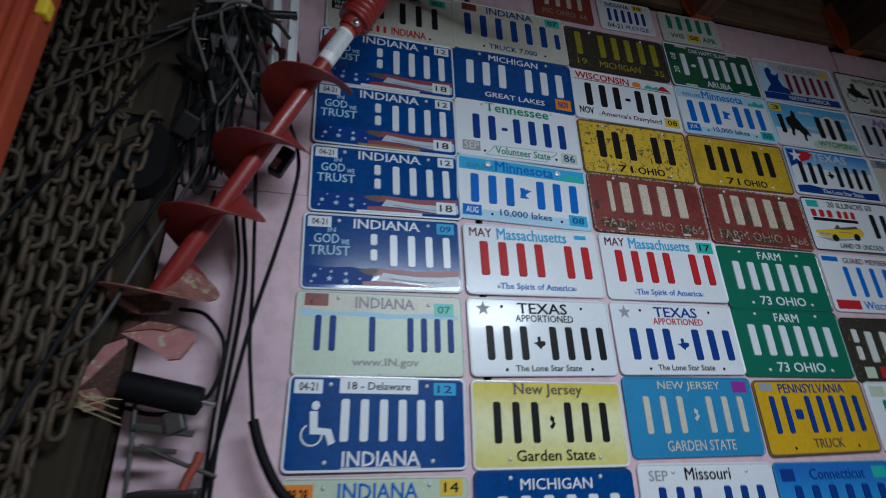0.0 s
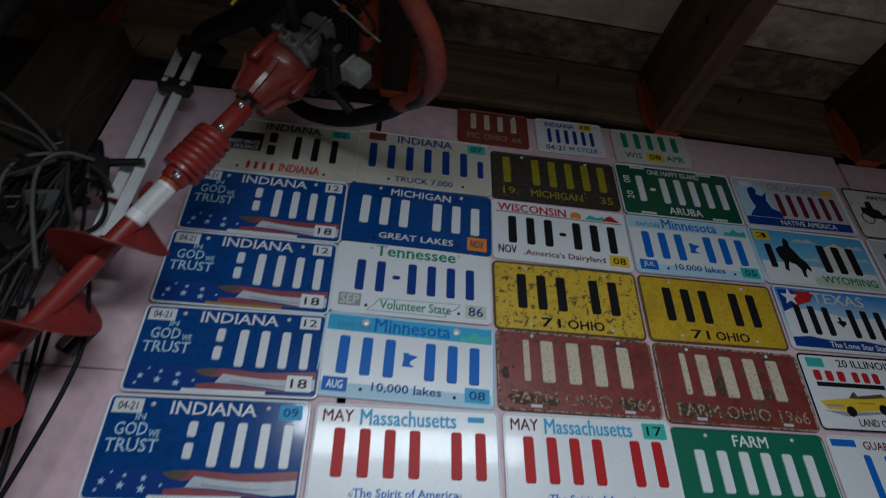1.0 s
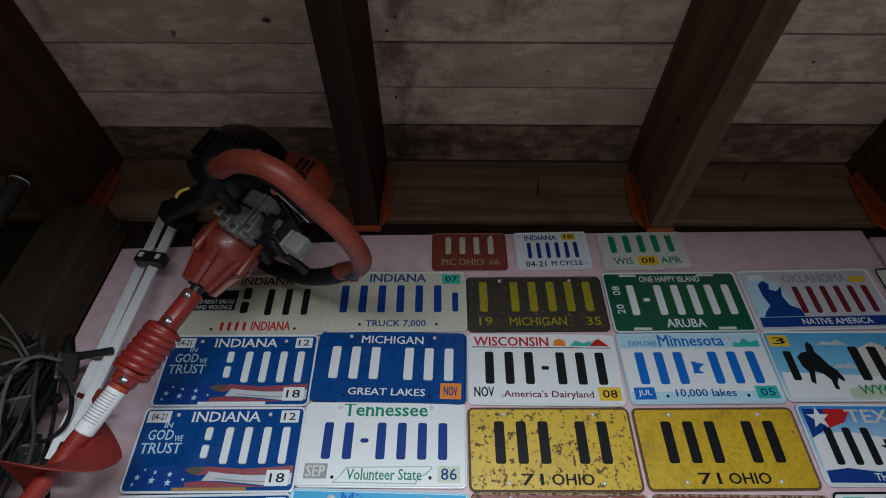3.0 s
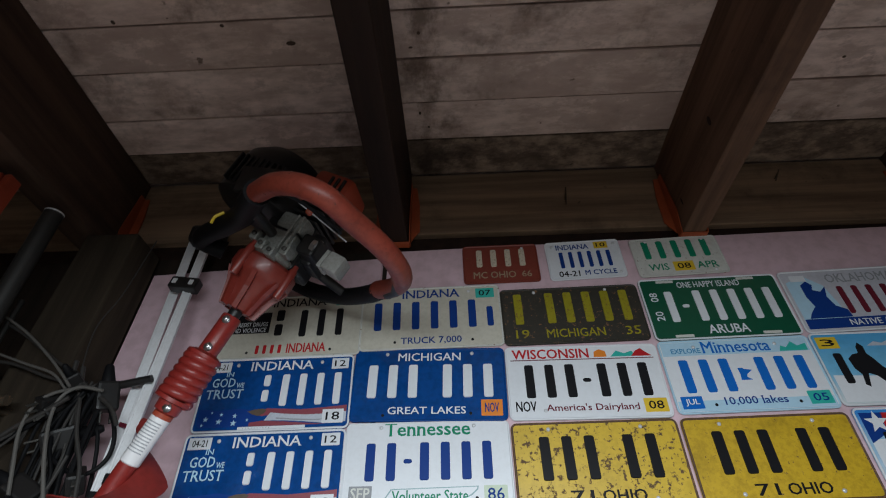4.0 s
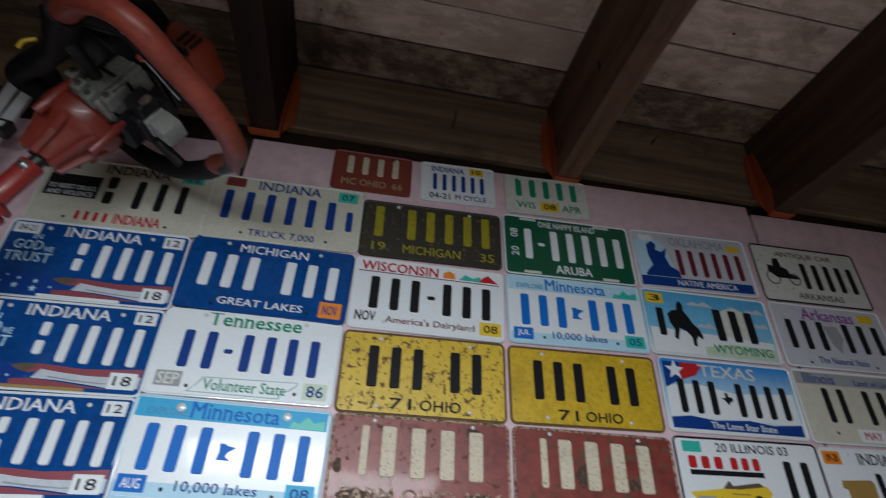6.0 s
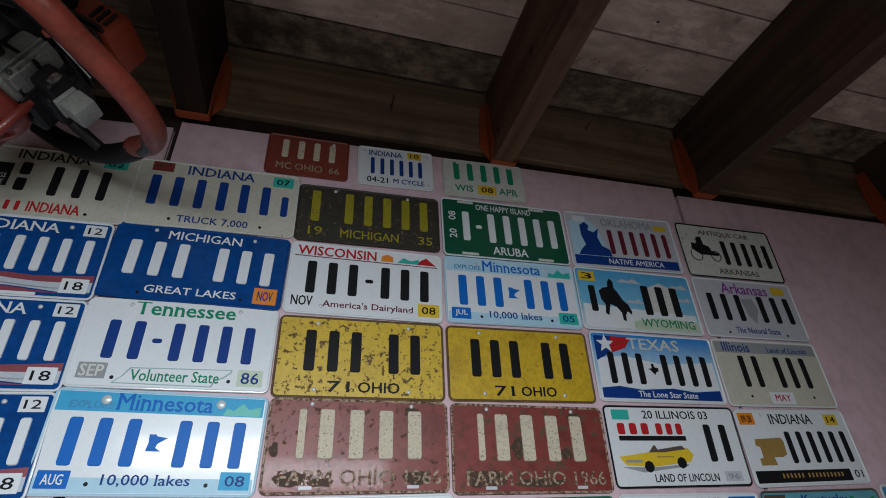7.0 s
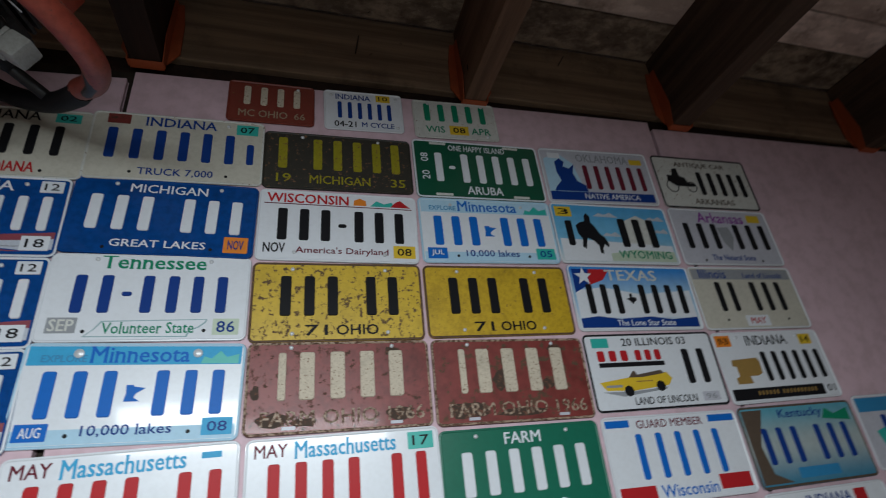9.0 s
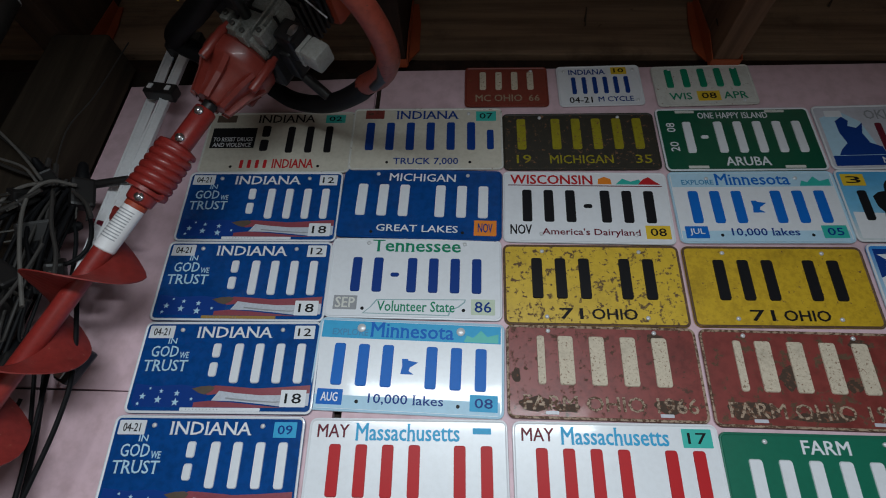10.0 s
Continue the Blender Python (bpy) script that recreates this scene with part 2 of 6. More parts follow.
IRON = paint("chain_iron", (0.068, 0.052, 0.037), 0.58, 0.5, 40.0, metal=0.25, rust=0.35, gloss=0.25)
RUBBER = paint("black_rubber", (0.007, 0.007, 0.008), 0.55, 0.2, 20.0, gloss=0.1)
PLASTIC = paint("black_plastic", (0.013, 0.012, 0.012), 0.42, 0.3, 20.0, gloss=0.35)
GREYCABLE = paint("grey_cable_sheath", (0.034, 0.031, 0.029), 0.55, 0.3, 20.0, gloss=0.3)
PALECABLE = paint("pale_cable_sheath", (0.115, 0.108, 0.10), 0.55, 0.4, 20.0, gloss=0.3)
WHITEPL = paint("white_plastic", (0.32, 0.32, 0.30), 0.45, 0.5, 20.0)
LABELW = paint("white_label", (0.74, 0.73, 0.74), 0.4, 0.15, 20.0)
CRATE = paint("orange_plastic", (0.34, 0.055, 0.026), 0.5, 0.3, 10.0, gloss=0.3)
DULLSTEEL = paint("dull_dark_steel", (0.06, 0.057, 0.052), 0.5, 0.5, 24.0, metal=0.4, rust=0.25)
BLADEPINK = paint("scraped_pink_blade", (0.40, 0.17, 0.165), 0.55, 0.6, 7.0, rust=0.42, rust_col=(0.26, 0.23, 0.17))
BARGREY = paint("grey_bar_metal", (0.032, 0.030, 0.028), 0.5, 0.4, 20.0, metal=0.3)
YELLOWP = paint("yellow_plastic", (0.72, 0.50, 0.03), 0.45, 0.2, 20.0)
RUSTPLATE = paint("rusty_brown_iron", (0.060, 0.030, 0.022), 0.65, 0.6, 24.0, rust=0.4, rust_col=(0.10, 0.05, 0.03))
RUSTRED = paint("rusty_red_iron", (0.28, 0.05, 0.025), 0.6, 0.4, 30.0, rust=0.4)


# ---- mesh helpers ----
def part(name, bm, material, parent=None, label="", smooth=False):
    me = bpy.data.meshes.new(name)
    bmesh.ops.recalc_face_normals(bm, faces=bm.faces[:])
    bm.to_mesh(me)
    bm.free()
    me.materials.append(material)
    if smooth:
        me.shade_smooth()
        me.set_sharp_from_angle(angle=radians(38))
    ob = new(name, me)
    if parent:
        ob.parent = parent
    if label:
        ob["label"] = label
    return ob


def empty(name, m, label, category, group="", kind=""):
    ob = new(name)
    ob.empty_display_size = 0.02
    ob.matrix_world = m
    return tagged(ob, label, category, group, kind)


def box(bm, x0, x1, y0, y1, z0, z1, bevel=0.0, m=None):
    r = bmesh.ops.create_cube(bm, size=1.0)
    vs = r["verts"]
    for v in vs:
        v.co = Vector((x0 + (v.co.x + 0.5) * (x1 - x0), y0 + (v.co.y + 0.5) * (y1 - y0), z0 + (v.co.z + 0.5) * (z1 - z0)))
    if bevel:
        es = list({e for v in vs for e in v.link_edges})
        vs = bmesh.ops.bevel(bm, geom=es, offset=bevel, segments=2, affect="EDGES", profile=0.6)["verts"]
    if m is not None:
        bmesh.ops.transform(bm, matrix=m, verts=list({*vs}))
    return bm


def prism(bm, pts, z0, z1, inset=0.0):
    """A flat shape with real thickness; inset slopes its upper rim."""
    lo = [bm.verts.new((x, y, z0)) for x, y in pts]
    cx, cy = sum(p[0] for p in pts) / len(pts), sum(p[1] for p in pts) / len(pts)
    hi = []
    for x, y in pts:
        d = math.hypot(x - cx, y - cy) or 1
        hi.append(bm.verts.new((x - (x - cx) / d * inset, y - (y - cy) / d * inset, z1)))
    n = len(pts)
    bm.faces.new(hi)
    bm.faces.new(lo[::-1])
    for k in range(n):
        bm.faces.new((lo[k], lo[(k + 1) % n], hi[(k + 1) % n], hi[k]))
    return bm


def rounded(w, h, r, n=4):
    pts = []
    for cx, cy, a in ((w / 2 - r, h / 2 - r, 0), (-w / 2 + r, h / 2 - r, 90), (-w / 2 + r, -h / 2 + r, 180), (w / 2 - r, -h / 2 + r, 270)):
        for k in range(n + 1):
            t = radians(a + 90 * k / n)
            pts.append((cx + r * math.cos(t), cy + r * math.sin(t)))
    return pts


def spline(pts, per=6):
    """Points along a smooth line through pts."""
    ps = [Vector(p) for p in pts]
    ps = [ps[0] * 2 - ps[1]] + ps + [ps[-1] * 2 - ps[-2]]
    out = []
    for k in range(1, len(ps) - 2):
        a, b, c, d = ps[k - 1:k + 3]
        for j in range(per):
            t = j / per
            out.append(0.5 * (2 * b + (c - a) * t + (2 * a - 5 * b + 4 * c - d) * t * t + (3 * b - a - 3 * c + d) * t ** 3))
    out.append(ps[-2])
    return out


def tube(bm, pts, r, n=8, closed=False, radii=None):
    rings, last = [], None
    m = len(pts)
    for k, p in enumerate(pts):
        q0 = pts[(k - 1) % m] if closed or k else p
        q1 = pts[(k + 1) % m] if closed or k < m - 1 else p
        d = (Vector(q1) - Vector(q0)).normalized()
        side = last - d * last.dot(d) if last else d.orthogonal()
        side.normalize()
        last = side
        up = d.cross(side)
        rr = radii[k] if radii else r
        rings.append([bm.verts.new(Vector(p) + (side * math.cos(6.28318 * j / n) + up * math.sin(6.28318 * j / n)) * rr) for j in range(n)])
    for k in range(m if closed else m - 1):
        a, b = rings[k], rings[(k + 1) % m]
        for j in range(n):
            bm.faces.new((a[j], a[(j + 1) % n], b[(j + 1) % n], b[j]))
    if not closed:
        bm.faces.new(rings[0][::-1])
        bm.faces.new(rings[-1])
    return bm


def lathe(bm, profile, n=24, m=None):
    """Turns (radius, height) pairs about the z axis."""
    rings = []
    for r, z in profile:
        rings.append([bm.verts.new((r * math.cos(6.28318 * j / n), r * math.sin(6.28318 * j / n), z)) for j in range(n)])
    for a, b in zip(rings, rings[1:]):
        for j in range(n):
            bm.faces.new((a[j], a[(j + 1) % n], b[(j + 1) % n], b[j]))
    bm.faces.new(rings[0][::-1])
    bm.faces.new(rings[-1])
    if m is not None:
        bmesh.ops.transform(bm, matrix=m, verts=[v for ring in rings for v in ring])
    return bm


# ---- the setting ----
def slab(name, x0, x1, y0, y1, z0, z1, material, bevel=0.0):
    return tagged(part(name, box(bmesh.new(), x0, x1, y0, y1, z0, z1, bevel), material), kind="structure")


# floor and outer walls are unseen, toned light to bounce light to the ceiling
tagged(slab("floor", -1.7, 3.3, -3.3, 0.3, -0.1, 0.0, CONCRETE), "pale unseen concrete floor that bounces light up", "floor")
tagged(slab("wall_west", -1.8, -1.7, -3.3, 0.3, 0, 2.9, PLASTER), "dark brown boarded shed wall", "wall")
tagged(slab("wall_east", 3.3, 3.4, -3.3, 0.3, 0, 2.9, PLASTER), "dark brown boarded shed wall", "wall")
# unseen wall; its opening is made only for the added fill lamp
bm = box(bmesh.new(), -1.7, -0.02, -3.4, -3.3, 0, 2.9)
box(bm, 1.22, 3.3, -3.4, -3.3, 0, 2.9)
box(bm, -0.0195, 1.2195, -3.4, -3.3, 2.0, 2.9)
tagged(part("wall_south", bm, PLASTER), "plain shed wall out of view with an added opening", "wall", kind="structure")

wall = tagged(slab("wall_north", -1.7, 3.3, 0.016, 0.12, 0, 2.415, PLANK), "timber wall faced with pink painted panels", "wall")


def panel(x0, x1, tl, tr, low=0.3, sink=0.0):
    bm = bmesh.new()
    box(bm, x0, x1, sink, 0.0155, low, 1.0, 0.0015)
    for v in bm.verts:
        if abs(v.co.z - 1.0) < 0.01:
            v.co.z += tl + (tr - tl) * (v.co.x - x0) / (x1 - x0) - 1.0
        if x0 < -0.2 and v.co.x < 0:
            v.co.x += 0.037 * (v.co.z - 1.5)
    part("panel", bm, PINK, wall)


panel(-0.283, 0.283, 1.715, 1.722)
panel(-0.283, 0.283, 2.360, 2.388, 1.7195, 0.003)
panel(0.297, 1.494, 2.404, 2.432)
panel(1.504, 3.30, 2.412, 2.450)

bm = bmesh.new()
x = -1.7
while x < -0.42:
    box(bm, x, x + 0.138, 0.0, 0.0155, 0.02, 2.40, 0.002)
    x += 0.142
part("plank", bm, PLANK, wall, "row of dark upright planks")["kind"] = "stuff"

# recessed near-black strip stands in for shade between panels and header
tagged(slab("trim_top_plate", -1.7, 3.3, 0.022, 0.12, 2.4155, 2.458, DARKWOOD), "dark strip for the shaded gap above the pink panels", "trim")
header = tagged(slab("trim_header", -1.7, 3.3, 0.004, 0.05, 2.4585, 2.662, RIMWOOD, 0.003), "rough brown header board between joists", "trim")
bm = bmesh.new()
for nx, nz, dx, dz in ((0.735, 2.555, 0.004, 0.03), (1.27, 2.60, 0.012, 0.02), (0.02, 2.60, -0.015, 0.02), (0.10, 2.57, 0.004, 0.02)):
    tube(bm, [(nx, 0.006, nz), (nx + dx / 2, -0.006, nz + dz / 2), (nx + dx, -0.010, nz + dz), (nx - dx, -0.012, nz - dz)], 0.0016, 6)
part("nail", bm, IRON, header, "rusty bent nails")

# ceiling boards, laid along x between the joists; each bay has its own joints
bm = bmesh.new()
rnd = random.Random(4)
BAYS = (
    (-1.8, -0.402, (-0.015, -0.112, -0.222, -0.336, -0.447)),
    (-0.400, 0.315, (-0.015, -0.109, -0.213, -0.337, -0.444)),
    (0.317, 1.007, (-0.015, -0.122, -0.231, -0.343, -0.449)),
    (1.009, 1.584, (-0.015, -0.130, -0.250, -0.366, -0.478)),
    (1.586, 3.4, (-0.015, -0.134, -0.243, -0.352, -0.464)),
)
for x0, x1, joints in BAYS:
    joints = list(joints)
    while joints[-1] > -3.2:
        joints.append(joints[-1] - 0.111 + rnd.uniform(-0.004, 0.004))
    for row, (ya, yb) in enumerate(zip(joints, joints[1:])):
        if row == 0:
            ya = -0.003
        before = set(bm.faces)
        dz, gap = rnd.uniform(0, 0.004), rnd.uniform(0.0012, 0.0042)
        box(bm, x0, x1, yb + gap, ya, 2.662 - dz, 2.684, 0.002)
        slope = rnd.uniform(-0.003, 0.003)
        # the row next to the header takes the darker board colour
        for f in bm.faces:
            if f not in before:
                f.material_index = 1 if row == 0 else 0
        for v in {v for f in bm.faces if f not in before for v in f.verts}:
            v.co.z += slope * (v.co.y - ya) / 0.11
box(bm, -1.8, 3.4, -3.3, 0.3, 2.686, 2.75)
# knots, nail stains and flaked spots in the boards
for kx, ky, ka, kb in ((0.016, -0.490, 0.013, 0.008), (0.002, -0.434, 0.007, 0.006), (-0.212, -0.452, 0.010, 0.011), (-0.10, -0.455, 0.004, 0.003), (0.13, -0.389, 0.014, 0.007), (0.518, -0.482, 0.005, 0.006),
                       (0.396, -0.398, 0.005, 0.005), (0.377, -0.367, 0.006, 0.003), (0.385, -0.311, 0.006, 0.007), (0.399, -0.263, 0.006, 0.008), (0.401, -0.159, 0.004, 0.004), (0.383, -0.200, 0.004, 0.006), (1.30, -0.30, 0.008, 0.006), (1.78, -0.28, 0.009, 0.006)):
    before = set(bm.faces)
    m = Matrix.Translation((kx, ky, 2.6600)) @ Matrix.Diagonal((ka * 0.75, kb * 0.75, 0.0022, 1))
    bmesh.ops.create_uvsphere(bm, u_segments=10, v_segments=5, radius=1.0, matrix=m)
    for f in bm.faces:
        if f not in before:
            f.material_index = 2
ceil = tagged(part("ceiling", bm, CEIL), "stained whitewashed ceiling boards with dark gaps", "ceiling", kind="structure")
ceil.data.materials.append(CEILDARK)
ceil.data.materials.append(KNOT)


def joist(x0, x1, zb, material, label, skew=0.0):
    bm = bmesh.new()
    box(bm, x0, x1, -3.3, 0.003, zb, 2.658, 0.004)
    for v in bm.verts:
        v.co.x += skew * v.co.y
        if v.co.z < 2.5:
            v.co.z += 0.003 * math.sin(v.co.y * 3)
    j = tagged(part("ceiling_joist", bm, material), label, "joist", "ceiling joists", "structure")
    bm = bmesh.new()
    # folded strap: a seat below, two cheeks, two flanges nailed to the header
    box(bm, x0 - 0.002, x1 + 0.002, -0.020, 0.002, zb - 0.0035, zb - 0.0015, 0.0006)
    for side, xs in ((-1, x0 - 0.0035), (1, x1 + 0.0035)):
        bx = [(-0.002, zb - 0.003), (-0.022, zb - 0.003), (-0.034, zb + 0.06), (-0.020, zb + 0.19), (-0.002, zb + 0.19)]
        lo = [bm.verts.new((xs - 0.001, a, b)) for a, b in bx]
        hi = [bm.verts.new((xs + 0.001, a, b)) for a, b in bx]
        bm.faces.new(lo), bm.faces.new(hi[::-1])
        for k in range(5):
            bm.faces.new((lo[k], hi[k], hi[(k + 1) % 5], lo[(k + 1) % 5]))
        fl = [(xs + side * 0.001, zb + 0.012), (xs + side * 0.022, zb + 0.045), (xs + side * 0.020, zb + 0.13), (xs + side * 0.012, zb + 0.19), (xs + side * 0.001, zb + 0.19)]
        lo = [bm.verts.new((a, -0.0015, b)) for a, b in fl]
        hi = [bm.verts.new((a, 0.0015, b)) for a, b in fl]
        bm.faces.new(lo), bm.faces.new(hi[::-1])
        for k in range(5):
            bm.faces.new((lo[k], hi[k], hi[(k + 1) % 5], lo[(k + 1) % 5]))
    bmesh.ops.recalc_face_normals(bm, faces=bm.faces[:])
    tagged(part("joist_hanger", bm, HANGER), "orange painted steel joist hanger on the header", "joist hanger", "joist hangers")
    return j


# the corner joist and the two far right ones carry shade in their colour
joist(-1.115, -1.065, 2.42, JOIST, "rough brown ceiling joist")
joist(-0.437, -0.365, 2.415, JOISTSHADE, "thick rough brown ceiling joist in the corner")
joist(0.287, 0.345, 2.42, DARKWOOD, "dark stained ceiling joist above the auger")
joist(0.982, 1.034, 2.42, JOIST, "brown sawn ceiling joist with a knot hole")
bm = bmesh.new()
for ky, kz, ka, kb in ((-0.262, 2.512, 0.007, 0.013), (-0.06, 2.478, 0.003, 0.012)):
    bmesh.ops.create_uvsphere(bm, u_segments=10, v_segments=6, radius=1.0, matrix=Matrix.Translation((0.9822, ky, kz)) @ Matrix.Diagonal((0.0012, ka, kb, 1)))
part("knot", bm, DARKWOOD, bpy.data.objects["ceiling_joist.003"], "dark knot hole")
joist(1.557, 1.612, 2.42, JOISTSHADE, "rough brown ceiling joist")
joist(2.235, 2.288, 2.42, JOISTSHADE, "rough brown ceiling joist with shade in its colour")

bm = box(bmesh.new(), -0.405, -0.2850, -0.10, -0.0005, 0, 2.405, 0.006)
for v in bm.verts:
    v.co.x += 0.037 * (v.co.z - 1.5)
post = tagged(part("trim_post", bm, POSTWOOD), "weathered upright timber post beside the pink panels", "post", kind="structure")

# ---- number plates on the pink wall ----
PW, PH, SKIN = 0.301, 0.1495, 0.0012
tilt_rnd = random.Random(11)


def plate(label, cx, cz, tilt, base, rim=None, w=PW, h=PH, lean=None, spin=None, corner=0.011):
    lean = tilt_rnd.uniform(-0.8, 0.8) if lean is None else lean
    spin = tilt_rnd.uniform(-0.5, 0.5) if spin is None else spin
    m = Matrix.Translation((cx, -0.0035, cz)) @ pose(0, 0, 0, 90 + lean, -tilt, 0) @ pose(0, 0, 0, 0, spin, 0)
    p = empty("license_plate", m, label, "license plate", "license plates on the wall")
    p["w"], p["h"] = w, h
    base = INK[base] if isinstance(base, str) else base
    bm = bmesh.new()
    prism(bm, rounded(w, h, corner), 0.0, SKIN, 0.0004)
    part("sheet", bm, base, p)
    bm = bmesh.new()
    rings = []
    for ins, z in ((0.0003, 0.0011), (0.0009, 0.0024), (0.0026, 0.0026), (0.0044, 0.00125)):
        rings.append([bm.verts.new((x, y, z)) for x, y in rounded(w - 2 * ins, h - 2 * ins, max(corner - ins, 0.003))])
    for a, b in zip(rings, rings[1:]):
        for k in range(len(a)):
            bm.faces.new((a[k], a[(k + 1) % len(a)], b[(k + 1) % len(a)], b[k]))
    part("rim", bm, INK[rim] if rim else base, p, smooth=True)
    return p


def at(p, u, v):
    return (u / 12 - 0.5) * p["w"], (0.5 - v / 6) * p["h"]


# where the stems of a letter end, as shares of its width: at the foot, and at the head
SERIFS = {
    "I": ((0.5,), (0.5,)), "N": ((0.08,), (0.08, 0.92)), "D": ((0.14,), (0.14,)), "A": ((0.04, 0.96), ()), "T": ((0.5,), ()), "R": ((0.1, 0.95), (0.1,)), "U": ((), (0.1, 0.9)),
    "M": ((0.06, 0.94), (0.06, 0.94)), "W": ((), (0.03, 0.97)), "E": ((0.08,), (0.08,)), "K": ((0.1, 0.92), (0.1, 0.88)), "H": ((0.1, 0.9), (0.1, 0.9)), "L": ((0.1,), (0.1,)),
    "n": ((0.12, 0.88), (0.1,)), "i": ((0.5,), ()), "m": ((0.08, 0.5, 0.92), ()), "h": ((0.12, 0.88), (0.12,)), "r": ((0.2,), ()), "l": ((0.5,), (0.5,)),
}


def letter_mesh(body):
    cu = bpy.data.curves.new("lettering", "FONT")
    cu.body, cu.resolution_u = body, 1
    tmp = bpy.data.objects.new("lettering", cu)
    me = bpy.data.meshes.new_from_object(tmp)
    bpy.data.objects.remove(tmp)
    bpy.data.curves.remove(cu)
    co = np.empty(len(me.vertices) * 3)
    me.vertices.foreach_get("co", co)
    bpy.data.meshes.remove(me)
    co = co.reshape(-1, 3)
    return co.min(0), co.max(0)


@functools.lru_cache(maxsize=None)
def serif_boxes(text):
    """Small feet and heads of a Roman letter, as shares of the word's box: (x, y, half width, half height)."""
    lo, hi = letter_mesh(text)
    w, h = hi[0] - lo[0], hi[1] - lo[1]
    out = []
    for k, ch in enumerate(text):
        if ch not in SERIFS:
            continue
        a, b = letter_mesh(ch)
        right = letter_mesh(text[:k + 1])[1][0]
        left = right - (b[0] - a[0])
        for share, edge in [(q, a[1]) for q in SERIFS[ch][0]] + [(q, b[1]) for q in SERIFS[ch][1]]:
            x, y = left + share * (b[0] - a[0]), edge
            out.append(((x - lo[0]) / w - 0.5, (y - lo[1]) / h - 0.5, 0.115 * h / w, 0.036))
    return out


def words(p, text, u, v, tall, wide, ink, z=0.0019, shear=0.0, turn=0.0, heavy=0.0035, serif=False):
    """Text centred at (u, v), so many twelfths tall and wide."""
    cu = bpy.data.curves.new("lettering", "FONT")
    cu.body, cu.align_x, cu.shear, cu.resolution_u = text, "CENTER", shear, 2
    tmp = bpy.data.objects.new("lettering", cu)
    me = bpy.data.meshes.new_from_object(tmp)
    bpy.data.objects.remove(tmp)
    bpy.data.curves.remove(cu)
    co = np.empty(len(me.vertices) * 3)
    me.vertices.foreach_get("co", co)
    co = co.reshape(-1, 3)
    lo, hi = co.min(0), co.max(0)
    sx, sy = wide / 12 * p["w"], tall / 6 * p["h"]
    x, y = at(p, u, v)
    a = (co[:, 0] - (lo[0] + hi[0]) / 2) / max(hi[0] - lo[0], 1e-6) * sx
    b = (co[:, 1] - (lo[1] + hi[1]) / 2) / max(hi[1] - lo[1], 1e-6) * sy
    c, s = math.cos(radians(turn)), math.sin(radians(turn))
    co[:, 0], co[:, 1], co[:, 2] = x + a * c - b * s, y + a * s + b * c, z
    me.vertices.foreach_set("co", co.ravel())
    me.update()
    if heavy:
        bm = bmesh.new()
        thick = 0.00034 * (0.5 + tall) * heavy / 0.006
        for k, (dx, dy) in enumerate(((-1, -0.5), (1, -0.5), (-1, 0.5), (1, 0.5))):
            bm.from_mesh(me)
            bm.verts.ensure_lookup_table()
            for vert in bm.verts[k * len(me.vertices):]:
                vert.co += Vector((dx * thick, dy * thick, k * 0.00005))
        bm.to_mesh(me)
        bm.free()
    if serif:
        bm = bmesh.new()
        bm.from_mesh(me)
        for fx, fy, fw, fh in serif_boxes(text):
            bm.faces.new([bm.verts.new((x + (fx + i * fw) * sx, y + (fy + j * fh) * sy, z + 0.0003)) for i, j in ((-1, -1), (1, -1), (1, 1), (-1, 1))])
        bm.to_mesh(me)
        bm.free()
    me.materials.clear()
    me.materials.append(INK[ink])
    ob = new("lettering", me)
    ob.parent = p
    return ob


EMBLEMS = {
    "loon_state": ((-0.42, 0.5), (-0.08, 0.5), (-0.05, 0.4), (0.5, 0.3), (0.06, -0.05), (0.0, -0.28), (0.3, -0.5), (-0.45, -0.5), (-0.38, 0.0)),
    "star_state": ((-0.12, 0.5), (0.12, 0.5), (0.12, 0.18), (0.5, 0.12), (0.5, -0.15), (0.18, -0.32), (0.1, -0.5), (-0.1, -0.3), (-0.25, -0.12), (-0.5, 0.02), (-0.12, 0.08)),
    "garden_state": ((-0.1, 0.5), (0.18, 0.32), (0.12, 0.08), (0.24, -0.12), (-0.05, -0.5), (-0.22, -0.3), (0.02, -0.06), (-0.16, 0.2)),
}


